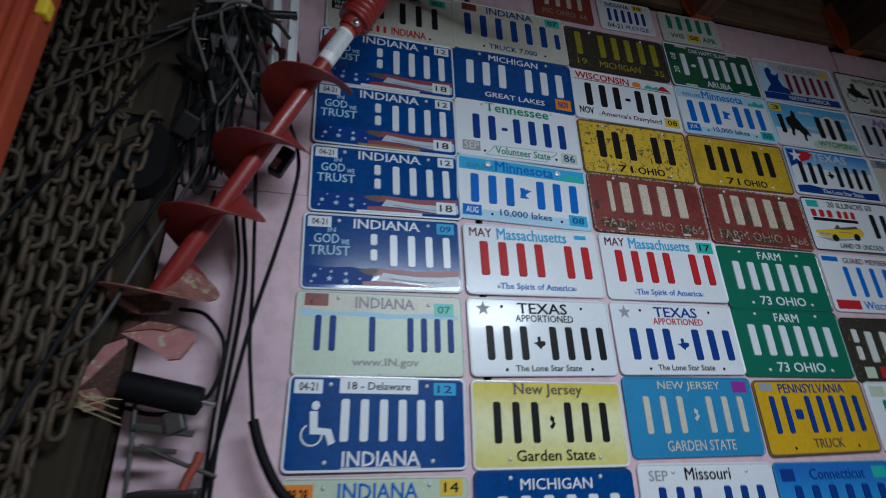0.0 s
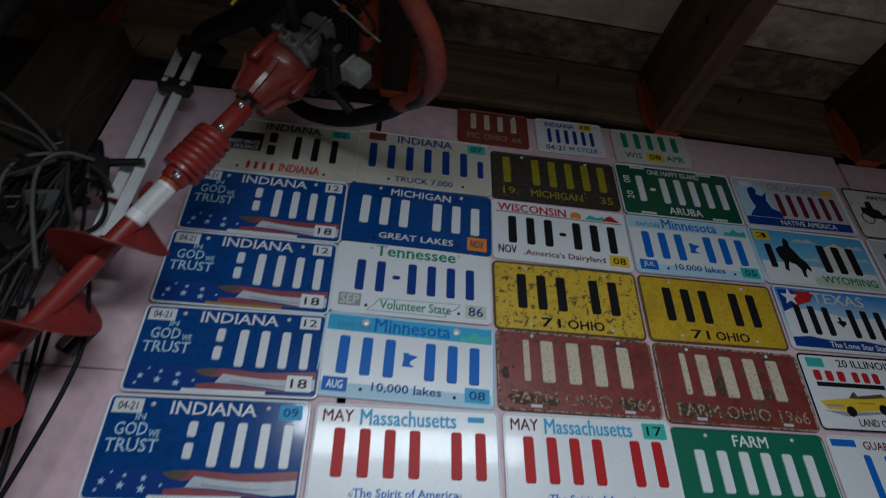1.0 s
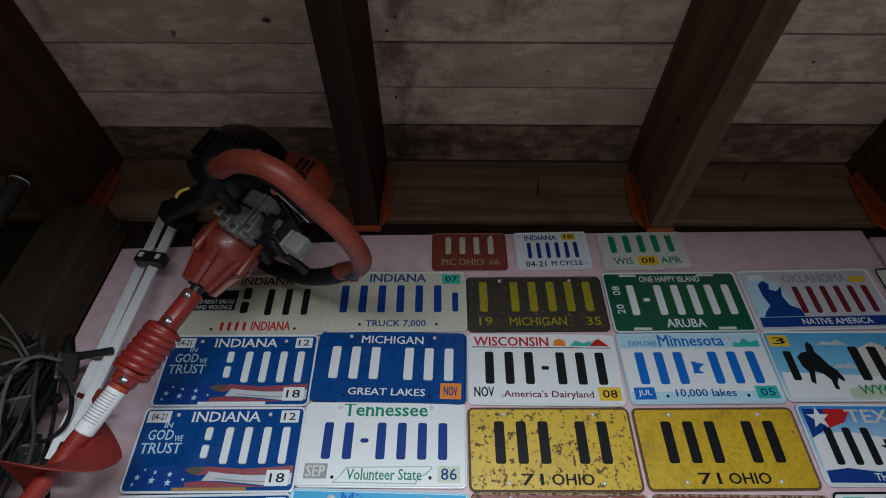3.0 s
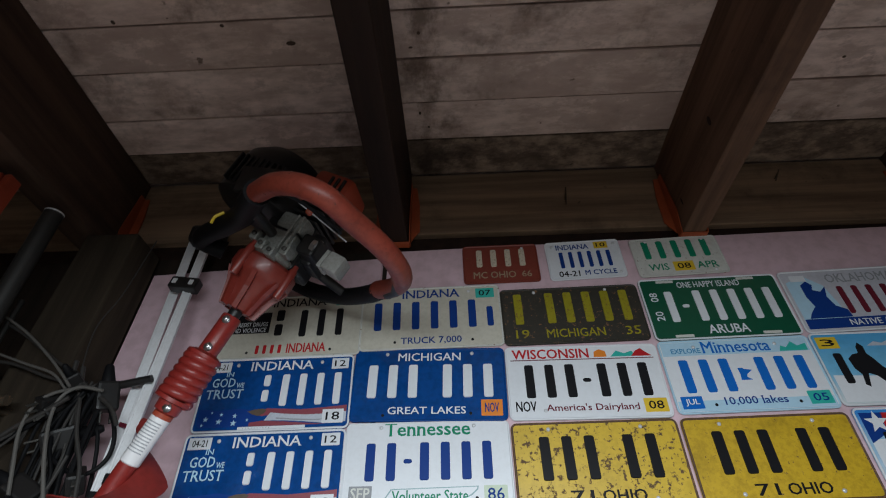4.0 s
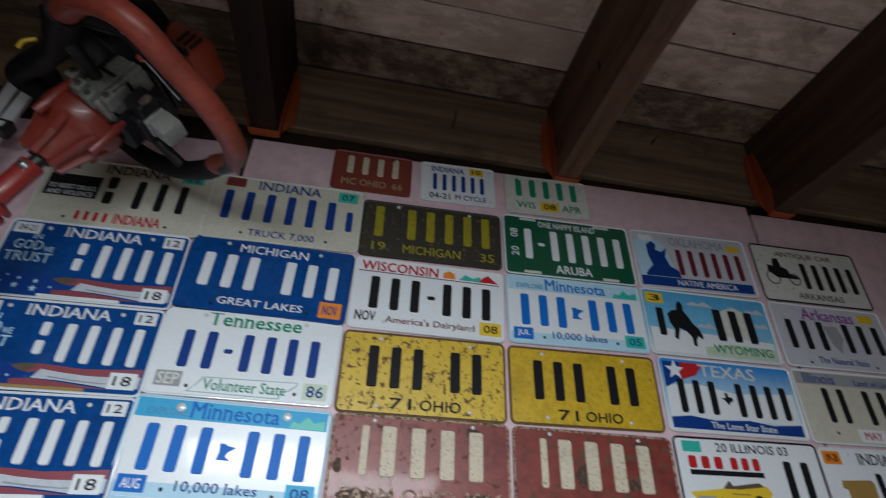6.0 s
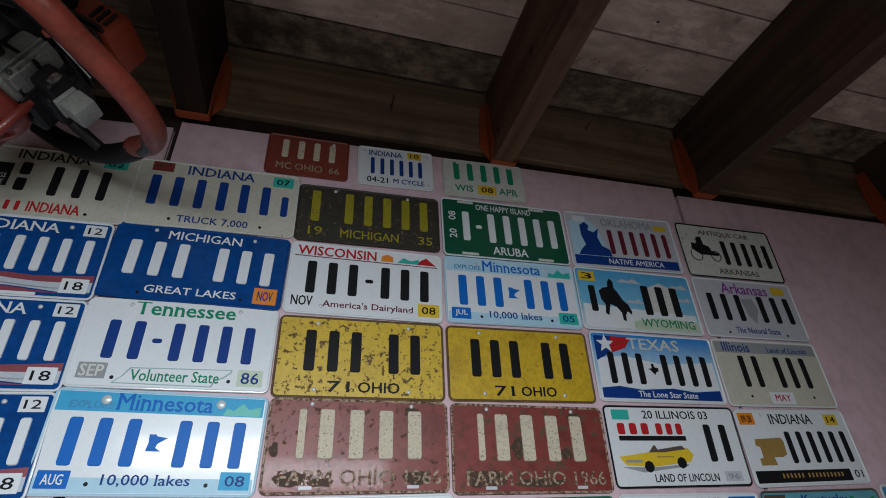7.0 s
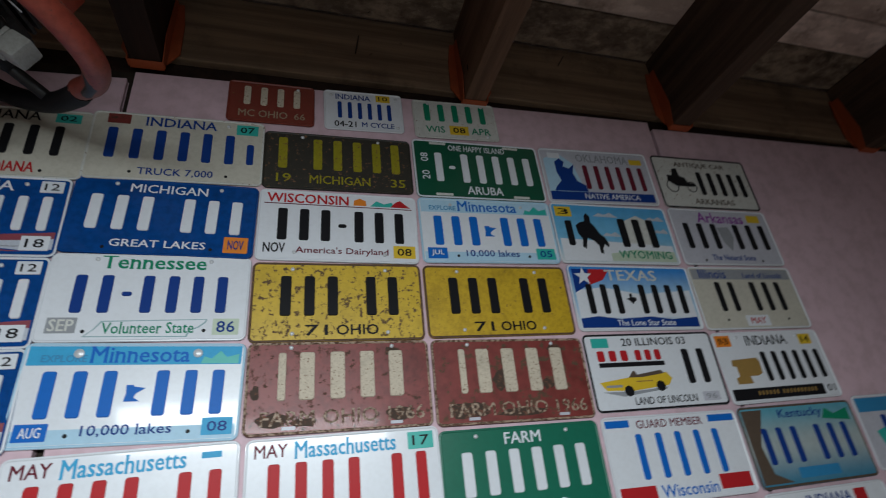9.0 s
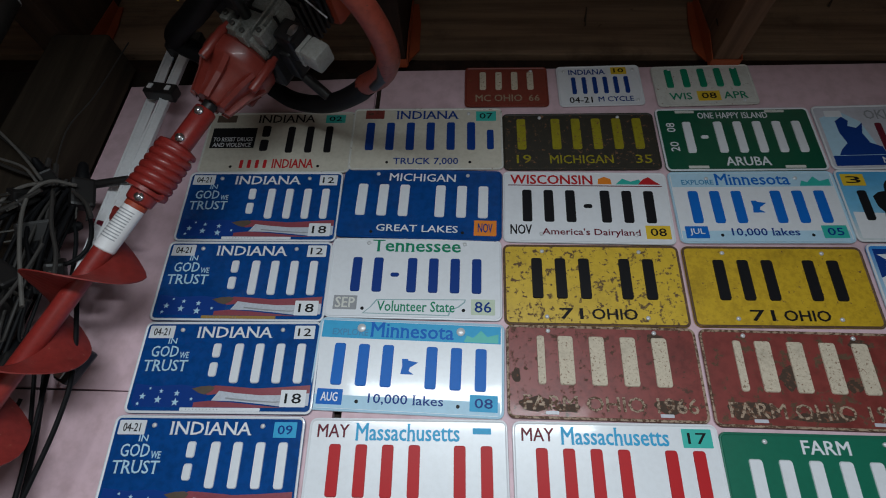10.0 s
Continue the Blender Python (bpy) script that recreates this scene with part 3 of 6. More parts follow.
def bars(p, marks, u0, u1, v0, v1, ink, fill=0.56, high=0.0031, emblem=""):
    """One plain raised bar for each sign; '-' a dash, 'o' a small emblem, '.' half a space, ' ' a space."""
    units = {"#": 1.0, "-": 0.6, "o": 0.8, ".": 0.35, " ": 0.7, "i": 0.6}
    step, fill = (u1 - u0) / sum(units[c] for c in marks), fill * 0.74
    u = u0
    for c in marks:
        wd = units[c] * step
        mid = u + wd / 2
        if c in "#i":
            box_ = (mid - step * fill * (0.5 if c == "#" else 0.25), mid + step * fill * (0.5 if c == "#" else 0.25), v0, v1)
        elif c == "-":
            box_ = (mid - wd * 0.34, mid + wd * 0.34, (v0 + v1) / 2 - 0.16, (v0 + v1) / 2 + 0.16)
        elif c == "o":
            box_ = (mid - wd * 0.36, mid + wd * 0.36, (v0 + v1) / 2 - 0.42, (v0 + v1) / 2 + 0.42)
        else:
            u += wd
            continue
        (xa, ya), (xb, yb) = at(p, box_[0], box_[3]), at(p, box_[1], box_[2])
        if c == "o" and emblem:
            pts = [((xa + xb) / 2 + ex * (xb - xa) * 1.25, (ya + yb) / 2 + ey * (yb - ya) * 1.15) for ex, ey in EMBLEMS[emblem]]
            part("emblem", prism(bmesh.new(), pts, 0.0008, 0.0022), INK[ink], p)
            u += wd
            continue
        bm = bmesh.new()
        pts = [(x + (xa + xb) / 2, y + (ya + yb) / 2) for x, y in rounded(xb - xa, yb - ya, min(0.0035, (xb - xa) * 0.3), 2)]
        prism(bm, pts, 0.0011, high, 0.0012)
        part("bar" if c != "o" else "emblem", bm, INK[ink], p)
        u += wd


def patch(p, u0, u1, v0, v1, ink, z=0.0016, name="band", r=0.001):
    (xa, ya), (xb, yb) = at(p, u0, v1), at(p, u1, v0)
    pts = [(x + (xa + xb) / 2, y + (ya + yb) / 2) for x, y in rounded(xb - xa, yb - ya, r, 2)]
    return part(name, prism(bmesh.new(), pts, 0.0008, z), INK[ink], p)


def shape(p, pts, ink, z=0.0016, name="print"):
    return part(name, prism(bmesh.new(), [at(p, u, v) for u, v in pts], 0.0008, z), INK[ink], p)


def star(p, u, v, r, ink, z=0.0017):
    pts = []
    for k in range(10):
        a, q = radians(90 + 36 * k), r if k % 2 == 0 else r * 0.42
        pts.append((u + q * math.cos(a), v - q * math.sin(a)))
    shape(p, pts, ink, z, "star")


def bolts(p, pairs, big=False):
    for u, v in pairs:
        x, y = at(p, u, v)
        bm = bmesh.new()
        k = 2.0 if big else 1.0
        lathe(bm, [(0.0035 * k, 0.001), (0.0035 * k, 0.0030), (0.0024 * k, 0.0042), (0.0008, 0.0046)], 12, Matrix.Translation((x, y, 0)))
        part("bolt", bm, BOLT, p, smooth=True)


def holes(p, pairs):
    for u, v in pairs:
        x, y = at(p, u, v)
        bm = bmesh.new()
        lathe(bm, [(0.003, 0.0008), (0.003, 0.0016), (0.0022, 0.0017)], 10, Matrix.Translation((x, y, 0)))
        part("hole", bm, INK["black"], p)


TOP, LOW = ((2.6, 0.5), (9.4, 0.5)), ((2.6, 5.5), (9.4, 5.5))


def sticker(p, u0, u1, v0, v1, ink, text="", tint="black", fill=0.58):
    patch(p, u0, u1, v0, v1, ink, 0.0018, "sticker")
    if text:
        words(p, text, (u0 + u1) / 2, (v0 + v1) / 2, (v1 - v0) * fill, (u1 - u0) * 0.64, tint, 0.0022)


def indiana_flag(cx, cz, tilt, marks, last, low_tag, low_dirt=False, **kw):
    p = plate("blue license plate with a waving flag print", cx, cz, tilt, "blue", "white", **kw)
    words(p, "INDIANA", 6.2, 0.75, 0.72, 5.0, "white", heavy=0.005, serif=True)
    words(p, "IN", 2.1, 1.35, 0.36, 0.55, "pale", serif=True)
    words(p, "GOD", 1.75, 2.05, 0.72, 1.8, "pale", serif=True)
    words(p, "WE", 3.1, 2.3, 0.4, 0.6, "pale", serif=True)
    words(p, "TRUST", 2.0, 2.98, 0.72, 2.9, "pale", serif=True)
    bars(p, "#", 4.75, 5.65, 1.5, 2.45, "white", 0.8)
    bars(p, "#", 4.75, 5.65, 2.75, 3.7, "white", 0.8)
    bars(p, marks, 6.0, 11.5, 1.5, 4.1, "white")
    shape(p, [(0.35, 4.15), (1.8, 4.3), (3.4, 4.2), (4.9, 4.4), (5.2, 4.9), (4.8, 5.6), (0.6, 5.6), (0.35, 5.3)], "navy", 0.00140)
    # the flag: a dark furled hoist, a red stripe along the top and a broad white wave below it
    shape(p, [(4.6, 4.55), (5.6, 4.25), (6.6, 4.30), (8.2, 4.42), (9.8, 4.34), (11.7, 4.20), (11.7, 4.95), (9.6, 4.95), (7.6, 4.88), (6.2, 4.72), (5.2, 4.85)], "flagred", 0.00150)
    shape(p, [(5.9, 4.58), (7.0, 4.72), (8.6, 4.84), (10.2, 4.82), (11.7, 4.70), (11.7, 5.45), (10.4, 5.56), (8.6, 5.36), (7.0, 5.22), (5.5, 5.18)], "flagwhite", 0.00165)
    shape(p, [(6.4, 4.98), (7.8, 5.12), (9.4, 5.22), (10.6, 5.18), (9.6, 5.30), (8.0, 5.24), (6.4, 5.08)], "grey", 0.00175)
    shape(p, [(4.4, 5.3), (5.4, 5.2), (7.0, 5.3), (8.6, 5.46), (10.2, 5.6), (4.4, 5.6)], "flagred", 0.00160)
    shape(p, [(4.1, 4.45), (4.7, 4.30), (5.3, 4.26), (5.6, 4.4), (5.4, 4.62), (5.0, 4.82), (4.6, 4.72)], "brown", 0.0018)
    for u, v, r in ((1.0, 4.95, 0.22), (2.15, 4.62, 0.15), (2.05, 5.15, 0.25), (3.2, 4.75, 0.2), (3.2, 5.3, 0.26), (0.8, 5.4, 0.13), (4.2, 5.1, 0.12), (1.4, 4.45, 0.1)):
        star(p, u, v, r, "pale")
    patch(p, 3.6, 8.7, 5.62, 5.82, "white" if not low_dirt else "tan", 0.0019)
    bars(p, "##########", 3.9, 6.1, 5.65, 5.79, "grey", 0.7, 0.0021)
    sticker(p, 0.35, 2.05, 0.3, 1.15, "white", "04-21")
    if last == "12":
        sticker(p, 10.2, 11.55, 0.3, 1.2, "white", "12")
    else:
        sticker(p, 10.1, 11.5, 0.35, 1.25, "sky", last, "navy")
    if low_tag:
        sticker(p, 9.9, 11.5, 4.5, 5.55, "white", low_tag)
    bolts(p, ((2.6, 0.6), (9.4, 0.6)))
    return p


# row of small motorcycle plates
S = dict(w=0.172, h=0.106, corner=0.009)
p = plate("small rust-red motorcycle plate with cream lettering", 0.558, 2.357, 0.8, "smallred", **S)
bars(p, "####", 1.5, 10.6, 0.75, 3.5, "rustcream")
words(p, "MC OHIO", 4.9, 4.75, 1.0, 6.6, "faded")
words(p, "66", 9.9, 4.75, 0.9, 1.5, "faded")
bolts(p, ((9.6, 0.7),))
p = plate("small white motorcycle plate with navy lettering", 0.749, 2.361, 2.2, "white", **S)
words(p, "INDIANA", 4.4, 0.95, 0.75, 5.2, "navy", serif=True)
sticker(p, 7.9, 10.1, 0.3, 1.35, "amber", "10")
bars(p, "######", 1.6, 10.6, 1.7, 4.2, "navy")
words(p, "04-21", 3.1, 5.1, 0.85, 3.2, "black")
words(p, "M CYCLE", 8.0, 5.05, 0.72, 4.9, "navy")
bolts(p, ((1.1, 0.8), (11.0, 0.8), (11.0, 5.3)))
p = plate("small cream plate with faded green lettering", 0.958, 2.363, 2.5, "chalk", w=0.200, h=0.106, corner=0.009)
bars(p, "#####", 1.0, 11.0, 0.5, 3.3, "leaf")
words(p, "WIS", 2.9, 4.6, 1.0, 2.6, "leaf")
words(p, "APR", 9.4, 4.6, 1.0, 2.8, "leaf")
sticker(p, 4.9, 7.6, 3.9, 5.3, "amber", "08")
bolts(p, ((2.2, 0.6), (10.0, 0.6), (10.3, 5.4)))

# first row
p = plate("cream license plate with red footer and black emblem", 0.103, 2.211, 1.2, "cream", "chalk")
words(p, "INDIANA", 6.4, 0.7, 0.75, 4.6, "black", serif=True)
patch(p, 0.5, 4.1, 1.6, 3.6, "black", name="emblem")
words(p, "TO RESIST DRUGS", 2.3, 2.75, 0.4, 3.2, "white")
words(p, "AND VIOLENCE", 2.3, 3.3, 0.4, 3.1, "white")
bars(p, "#", 4.3, 5.5, 1.4, 2.5, "black", 0.75)
bars(p, "#", 4.3, 5.5, 2.8, 3.9, "black", 0.75)
bars(p, "###", 6.2, 10.8, 1.5, 4.1, "black", 0.5)
words(p, "INDIANA", 7.5, 5.15, 0.8, 3.2, "red", heavy=0.006, serif=True)
bars(p, "####", 3.1, 5.6, 4.75, 5.55, "red", 0.6, 0.0021)
sticker(p, 9.6, 11.2, 0.35, 1.15, "teal", "02")
sticker(p, 0.6, 2.2, 0.3, 1.0, "brown")
holes(p, ((2.6, 5.4), (9.5, 5.4)))
p = plate("cream truck license plate with navy lettering", 0.400, 2.223, 1.1, "cream", "chalk")
words(p, "INDIANA", 6.0, 0.7, 0.78, 4.9, "navy", heavy=0.005, serif=True)
bars(p, "######", 0.7, 10.3, 1.45, 4.15, "navy", 0.55)
bars(p, "#", 10.4, 11.6, 2.2, 4.1, "navy", 0.6)
words(p, "TRUCK 7,000", 6.0, 5.25, 0.68, 5.0, "navy")
sticker(p, 1.0, 2.5, 0.2, 1.05, "brick")
sticker(p, 9.9, 11.5, 0.35, 1.3, "teal", "07")
holes(p, ((3.0, 5.3), (9.4, 5.3)))
bolts(p, ((9.3, 0.6),))
p = plate("old black license plate with worn yellow lettering", 0.698, 2.220, 1.0, "coal", w=0.297, h=0.136)
bars(p, "# #####", 0.7, 11.4, 0.6, 3.9, "olive", 0.6)
words(p, "19", 1.6, 4.9, 0.85, 1.1, "olive")
words(p, "MICHIGAN", 6.0, 4.95, 0.85, 4.8, "olive")
words(p, "35", 10.7, 4.95, 0.85, 1.2, "olive")
bolts(p, ((3.0, 0.5), (9.2, 0.5)))
p = plate("dark green license plate with white border and lettering", 1.000, 2.229, 1.5, "green", "white", w=0.297)
words(p, "ONE HAPPY ISLAND", 6.0, 0.75, 0.6, 5.4, "white")
words(p, "20", 1.0, 3.75, 0.65, 0.9, "white", turn=90)
words(p, "08", 1.0, 1.9, 0.65, 0.9, "white", turn=90)
bars(p, "#-#####", 1.5, 11.4, 1.35, 4.35, "white", 0.58)
words(p, "ARUBA", 6.2, 5.15, 0.8, 3.3, "white", heavy=0.005)
for u, v in ((1.6, 0.35), (8.6, 0.35), (1.7, 5.65), (8.8, 5.65)):
    patch(p, u, u + 1.5, v - 0.12, v + 0.12, "chalk", name="slot")
p = plate("white license plate with a blue landscape print", 1.300, 2.239, 1.8, "lilac", "white", w=0.293)
shape(p, [(0.4, 1.2), (2.0, 0.5), (3.4, 1.6), (4.3, 5.2), (0.4, 5.2)], "pale", 0.0014)
shape(p, [(1.5, 1.5), (2.1, 1.1), (2.5, 1.5), (2.3, 2.0), (2.9, 2.2), (3.5, 1.7), (3.2, 2.7), (3.5, 3.6), (4.3, 4.0), (4.4, 4.7), (0.9, 4.7), (1.2, 4.2), (1.8, 3.6), (1.5, 2.6)], "navy", 0.0016)
patch(p, 0.4, 11.6, 4.75, 5.65, "navy", 0.0017)
words(p, "NATIVE AMERICA", 6.9, 5.2, 0.55, 6.0, "white", 0.0021)
words(p, "OKLAHOMA", 6.8, 0.95, 0.85, 5.8, "grey", serif=True)
bars(p, "######", 4.0, 11.4, 1.75, 4.4, "maroon", 0.52)
sticker(p, 0.9, 2.2, 0.5, 1.1, "white")
sticker(p, 9.9, 11.3, 0.8, 1.4, "amber")
p = plate("white license plate with black border and brown emblem", 1.607, 2.247, 1.5, "chalk", "black", w=0.291)
words(p, "ANTIQUE CAR", 5.9, 0.95, 0.62, 6.5, "brown")
shape(p, [(1.3, 2.9), (1.4, 2.2), (2.0, 2.3), (2.2, 1.5), (2.8, 1.4), (2.9, 2.3), (3.5, 2.5), (3.7, 3.0), (4.5, 3.2), (4.5, 3.5), (2.2, 3.5)], "black", 0.0016)
for wu, wr in ((1.7, 0.68), (4.05, 0.58)):
    wx, wy = at(p, wu, 3.55)
    ring = [Vector((wx + wr * 0.0245 * math.cos(0.3927 * k), wy + wr * 0.0245 * math.sin(0.3927 * k), 0.0016)) for k in range(16)]
    part("wheel_print", tube(bmesh.new(), ring, 0.0011, 5, True), INK["black"], p)
bars(p, "#####", 4.7, 11.4, 1.7, 4.4, "black", 0.55)
words(p, "ARKANSAS", 6.3, 5.2, 0.62, 5.0, "brown")

# second row
indiana_flag(0.097, 2.063, 1.0, "####", "12", "18")
p = plate("blue license plate with white lettering", 0.397, 2.074, -0.9, "blue")
words(p, "MICHIGAN", 6.0, 0.75, 0.68, 5.0, "white")
bars(p, "### ###", 0.8, 11.4, 1.4, 4.15, "white", 0.62)
words(p, "GREAT LAKES", 5.9, 5.15, 0.55, 5.9, "white")
sticker(p, 10.0, 11.6, 4.35, 5.6, "orange", "NOV", "navy")
bolts(p, TOP)
holes(p, ((2.6, 5.5), (9.2, 5.4)))
p = plate("white license plate with red heading and black lettering", 0.699, 2.072, -0.1, "white")
words(p, "WISCONSIN", 3.6, 0.7, 0.8, 6.0, "red", heavy=0.007)
shape(p, [(7.0, 1.05), (7.05, 0.6), (7.5, 0.4), (7.95, 0.6), (8.0, 1.05)], "orange")
shape(p, [(8.3, 1.05), (8.8, 0.55), (9.4, 0.8), (10.0, 0.6), (10.3, 1.05)], "teal")
shape(p, [(9.9, 1.05), (10.3, 0.6), (10.7, 0.4), (11.1, 0.75), (11.5, 1.05)], "red", 0.0018)
patch(p, 0.4, 11.6, 1.17, 1.24, "maroon")
bars(p, "###-###", 1.0, 11.3, 1.6, 4.3, "black", 0.6)
words(p, "NOV", 1.3, 4.95, 0.78, 1.5, "black", heavy=0.005)
words(p, "America's Dairyland", 6.2, 5.15, 0.68, 6.8, "maroon")
sticker(p, 10.0, 11.7, 4.5, 5.55, "amber", "08")
bolts(p, ((2.7, 5.3), (9.3, 5.3)))


def minnesota(cx, cz, tilt, marks, month, year, yink, digits, big=False, **kw):
    p = plate("white license plate with a pale blue lake print", cx, cz, tilt, "white", "pale", **kw)
    patch(p, 0.25, 11.75, 0.2, 1.35, "sky" if big else "pale", 0.0014)
    patch(p, 0.25, 11.75, 5.0, 5.8, "pale", 0.0014)
    words(p, "EXPLORE", 2.1, 0.95, 0.42, 2.3, "lake")
    words(p, "Minnesota", 6.1, 0.72, 0.95, 5.3, "royal", heavy=0.005, serif=True)
    shape(p, [(9.4, 1.3), (9.6, 0.85), (10.0, 1.0), (10.5, 0.5), (10.9, 0.9), (11.6, 0.7), (11.6, 1.3)], "teal")
    bars(p, marks, 0.8, 11.3, 1.7, 4.4, digits, 0.62, emblem="loon_state")
    sticker(p, 0.5, 2.1, 4.65, 5.6, "royal", month, "white")
    words(p, "10,000 lakes", 6.0, 5.15, 0.66, 4.6, "navy", serif=True)
    sticker(p, 9.9, 11.6, 4.6, 5.6, yink, year, "navy")
    bolts(p, ((2.8, 0.65), (9.2, 0.65)), big)
    holes(p, ((3.0, 5.35), (9.2, 5.35)))
    return p


minnesota(1.003, 2.079, 1.2, "###o###", "JUL", "05", "teal", "royal", w=0.297)
p = plate("license plate with a blue sky and mountain print", 1.304, 2.087, 0.7, BIGSKY, "white")
shape(p, [(6.6, 4.1), (7.2, 1.6), (8.6, 1.0), (9.7, 1.5), (10.3, 4.1)], "chalk", 0.0014)
shape(p, [(0.4, 3.6), (11.6, 4.1), (11.6, 5.7), (0.4, 5.7)], "white", 0.00145)
shape(p, [(5.0, 5.0), (7.6, 4.55), (11.6, 4.7), (11.6, 5.7), (5.0, 5.7)], "mint", 0.0016)
for cu_, cv_, cw_ in ((5.4, 1.1, 1.3), (10.6, 1.3, 1.1), (10.9, 2.6, 0.9), (5.6, 3.1, 1.0)):
    shape(p, [(cu_ - cw_, cv_ + 0.15), (cu_ - cw_ * 0.5, cv_ - 0.2), (cu_ - 0.1, cv_ - 0.05), (cu_ + cw_ * 0.4, cv_ - 0.3), (cu_ + cw_ * 0.75, cv_), (min(cu_ + cw_, 11.6), cv_ + 0.2)], "flagwhite", 0.00138)
shape(p, [(2.15, 2.3), (2.6, 1.95), (3.1, 1.85), (3.2, 1.3), (3.45, 0.95), (3.75, 1.3), (3.7, 1.9), (4.0, 2.3), (4.35, 3.0), (4.8, 3.45), (5.05, 4.1), (4.95, 4.4), (4.6, 4.1), (4.35, 4.5), (4.3, 5.05), (4.0, 4.95), (4.0, 4.25), (3.6, 3.75), (3.05, 3.5), (2.85, 4.1), (2.7, 4.6), (2.4, 4.4), (2.55, 3.6), (2.25, 3.1)], "black", 0.0017, "emblem")
bars(p, "#", 0.9, 2.0, 1.8, 4.3, "black", 0.75)
bars(p, "###", 6.1, 10.6, 1.4, 4.3, "black", 0.66)
words(p, "WYOMING", 8.5, 5.05, 0.75, 5.4, "leaf", 0.0021)
sticker(p, 0.4, 2.0, 0.4, 1.4, "amber", "3")
p = plate("pale license plate with plum heading and faint emblem", 1.610, 2.094, 1.2, "lilac", "white", w=0.292)
words(p, "Arkansas", 6.0, 0.95, 1.1, 5.6, "violet", heavy=0.005)
bars(p, "### ###", 0.7, 11.5, 1.6, 4.3, "black", 0.5)
shape(p, [(5.2, 2.0), (6.6, 1.9), (6.9, 3.0), (6.2, 4.5), (5.5, 3.6)], "grey", 0.0014, "emblem")
words(p, "The Natural State", 6.0, 5.2, 0.55, 5.2, "navy", serif=True)
sticker(p, 9.4, 11.0, 0.5, 1.3, "amber")
holes(p, LOW)

# third row
indiana_flag(0.097, 1.913, 1.1, "####", "12", "18", True)
p = plate("white license plate with green heading and navy lettering", 0.396, 1.925, 0.3, "white")
words(p, "Tennessee", 6.0, 0.55, 0.95, 6.2, "leaf", heavy=0.007, serif=True)
bars(p, "##-####", 1.2, 11.0, 1.5, 4.1, "navy", 0.6)
patch(p, 0.6, 2.2, 4.4, 5.4, "grey", name="sticker")
words(p, "SEP", 1.4, 4.9, 0.75, 1.3, "chalk", 0.0021, heavy=0.006)
shape(p, [(2.6, 5.66), (3.1, 5.2), (3.5, 4.62), (9.55, 4.52), (9.5, 4.75), (9.1, 5.1), (8.6, 5.3), (8.45, 5.72)], "dust", 0.0014)
shape(p, [(2.75, 5.6), (3.2, 5.2), (3.58, 4.69), (9.46, 4.58), (9.4, 4.72), (9.0, 5.05), (8.52, 5.25), (8.36, 5.65)], "white", 0.0016)
words(p, "Volunteer State", 6.2, 5.1, 0.72, 5.2, "leaf", 0.0021, serif=True)
patch(p, 9.9, 11.5, 4.5, 5.6, "mint", name="sticker")
words(p, "86", 10.7, 5.05, 0.75, 1.1, "navy", 0.0021)
holes(p, ((2.6, 5.3), (9.4, 5.3)))
bolts(p, ((2.6, 0.4), (9.4, 0.4)))


def ohio_yellow(cx, cz, tilt, ink, **kw):
    p = plate("yellow steel license plate with rust spots", cx, cz, tilt, ink, "rustrim", **kw)
    bars(p, "### ##", 1.5, 10.6, 1.05, 4.1, "black", 0.62)
    words(p, "71", 4.4, 5.15, 0.75, 1.5, "black", heavy=0.006)
    words(p, "OHIO", 7.2, 5.15, 0.75, 2.9, "black", heavy=0.006)
    bolts(p, ((2.7, 0.55), (9.3, 0.55), (2.8, 5.4), (9.3, 5.4)))


ohio_yellow(0.699, 1.921, 0.6, "spotted", h=0.147)
ohio_yellow(1.005, 1.926, 1.2, "yellow", h=0.144)
p = plate("license plate with a lone star and blue sky print", 1.313, 1.936, 0.5, SKYFADE, "white", h=0.145)
shape(p, [(0.4, 0.4), (2.0, 0.4), (1.7, 1.9), (0.4, 2.6)], "navy", 0.0014)
shape(p, [(1.9, 0.4), (4.0, 0.4), (3.2, 1.4), (1.8, 1.9)], "red", 0.0014)
star(p, 1.4, 1.1, 0.85, "white", 0.0018)
shape(p, [(0.4, 2.4), (3.0, 2.1), (6.5, 2.7), (11.6, 2.3), (11.6, 4.8), (0.4, 4.8)], "white", 0.00135)
shape(p, [(0.4, 4.9), (2.0, 4.7), (4.0, 4.95), (7.0, 4.75), (9.0, 5.0), (11.6, 4.8), (11.6, 5.7), (0.4, 5.7)], "navy", 0.0015)
words(p, "TEXAS", 6.0, 0.95, 1.0, 5.0, "chalk", heavy=0.007)
bars(p, "###o####", 1.0, 11.3, 1.8, 4.5, "black", 0.56, emblem="star_state")
words(p, "The Lone Star State", 6.4, 5.3, 0.5, 5.6, "white", 0.0021)
p = plate("cream license plate with a pale blue header band", 1.613, 1.940, 1.0, "cream", "white", w=0.292)
patch(p, 0.3, 11.7, 0.25, 1.25, "grey", 0.0014)
words(p, "Illinois", 2.6, 0.72, 0.85, 3.0, "navy")
words(p, "Land of Lincoln", 8.4, 0.85, 0.48, 4.6, "navy")
bars(p, "## ###", 2.0, 10.4, 1.5, 4.3, "black", 0.5)
sticker(p, 4.7, 7.3, 4.7, 5.7, "white", "MAY", "red")
holes(p, ((2.7, 5.1), (9.6, 5.1)))

# fourth row
indiana_flag(0.100, 1.763, 1.6, "####", "12", "18")
minnesota(0.396, 1.773, -0.7, "###o###", "AUG", "08", "sky", "royal", True, lean=1.4, w=0.306)


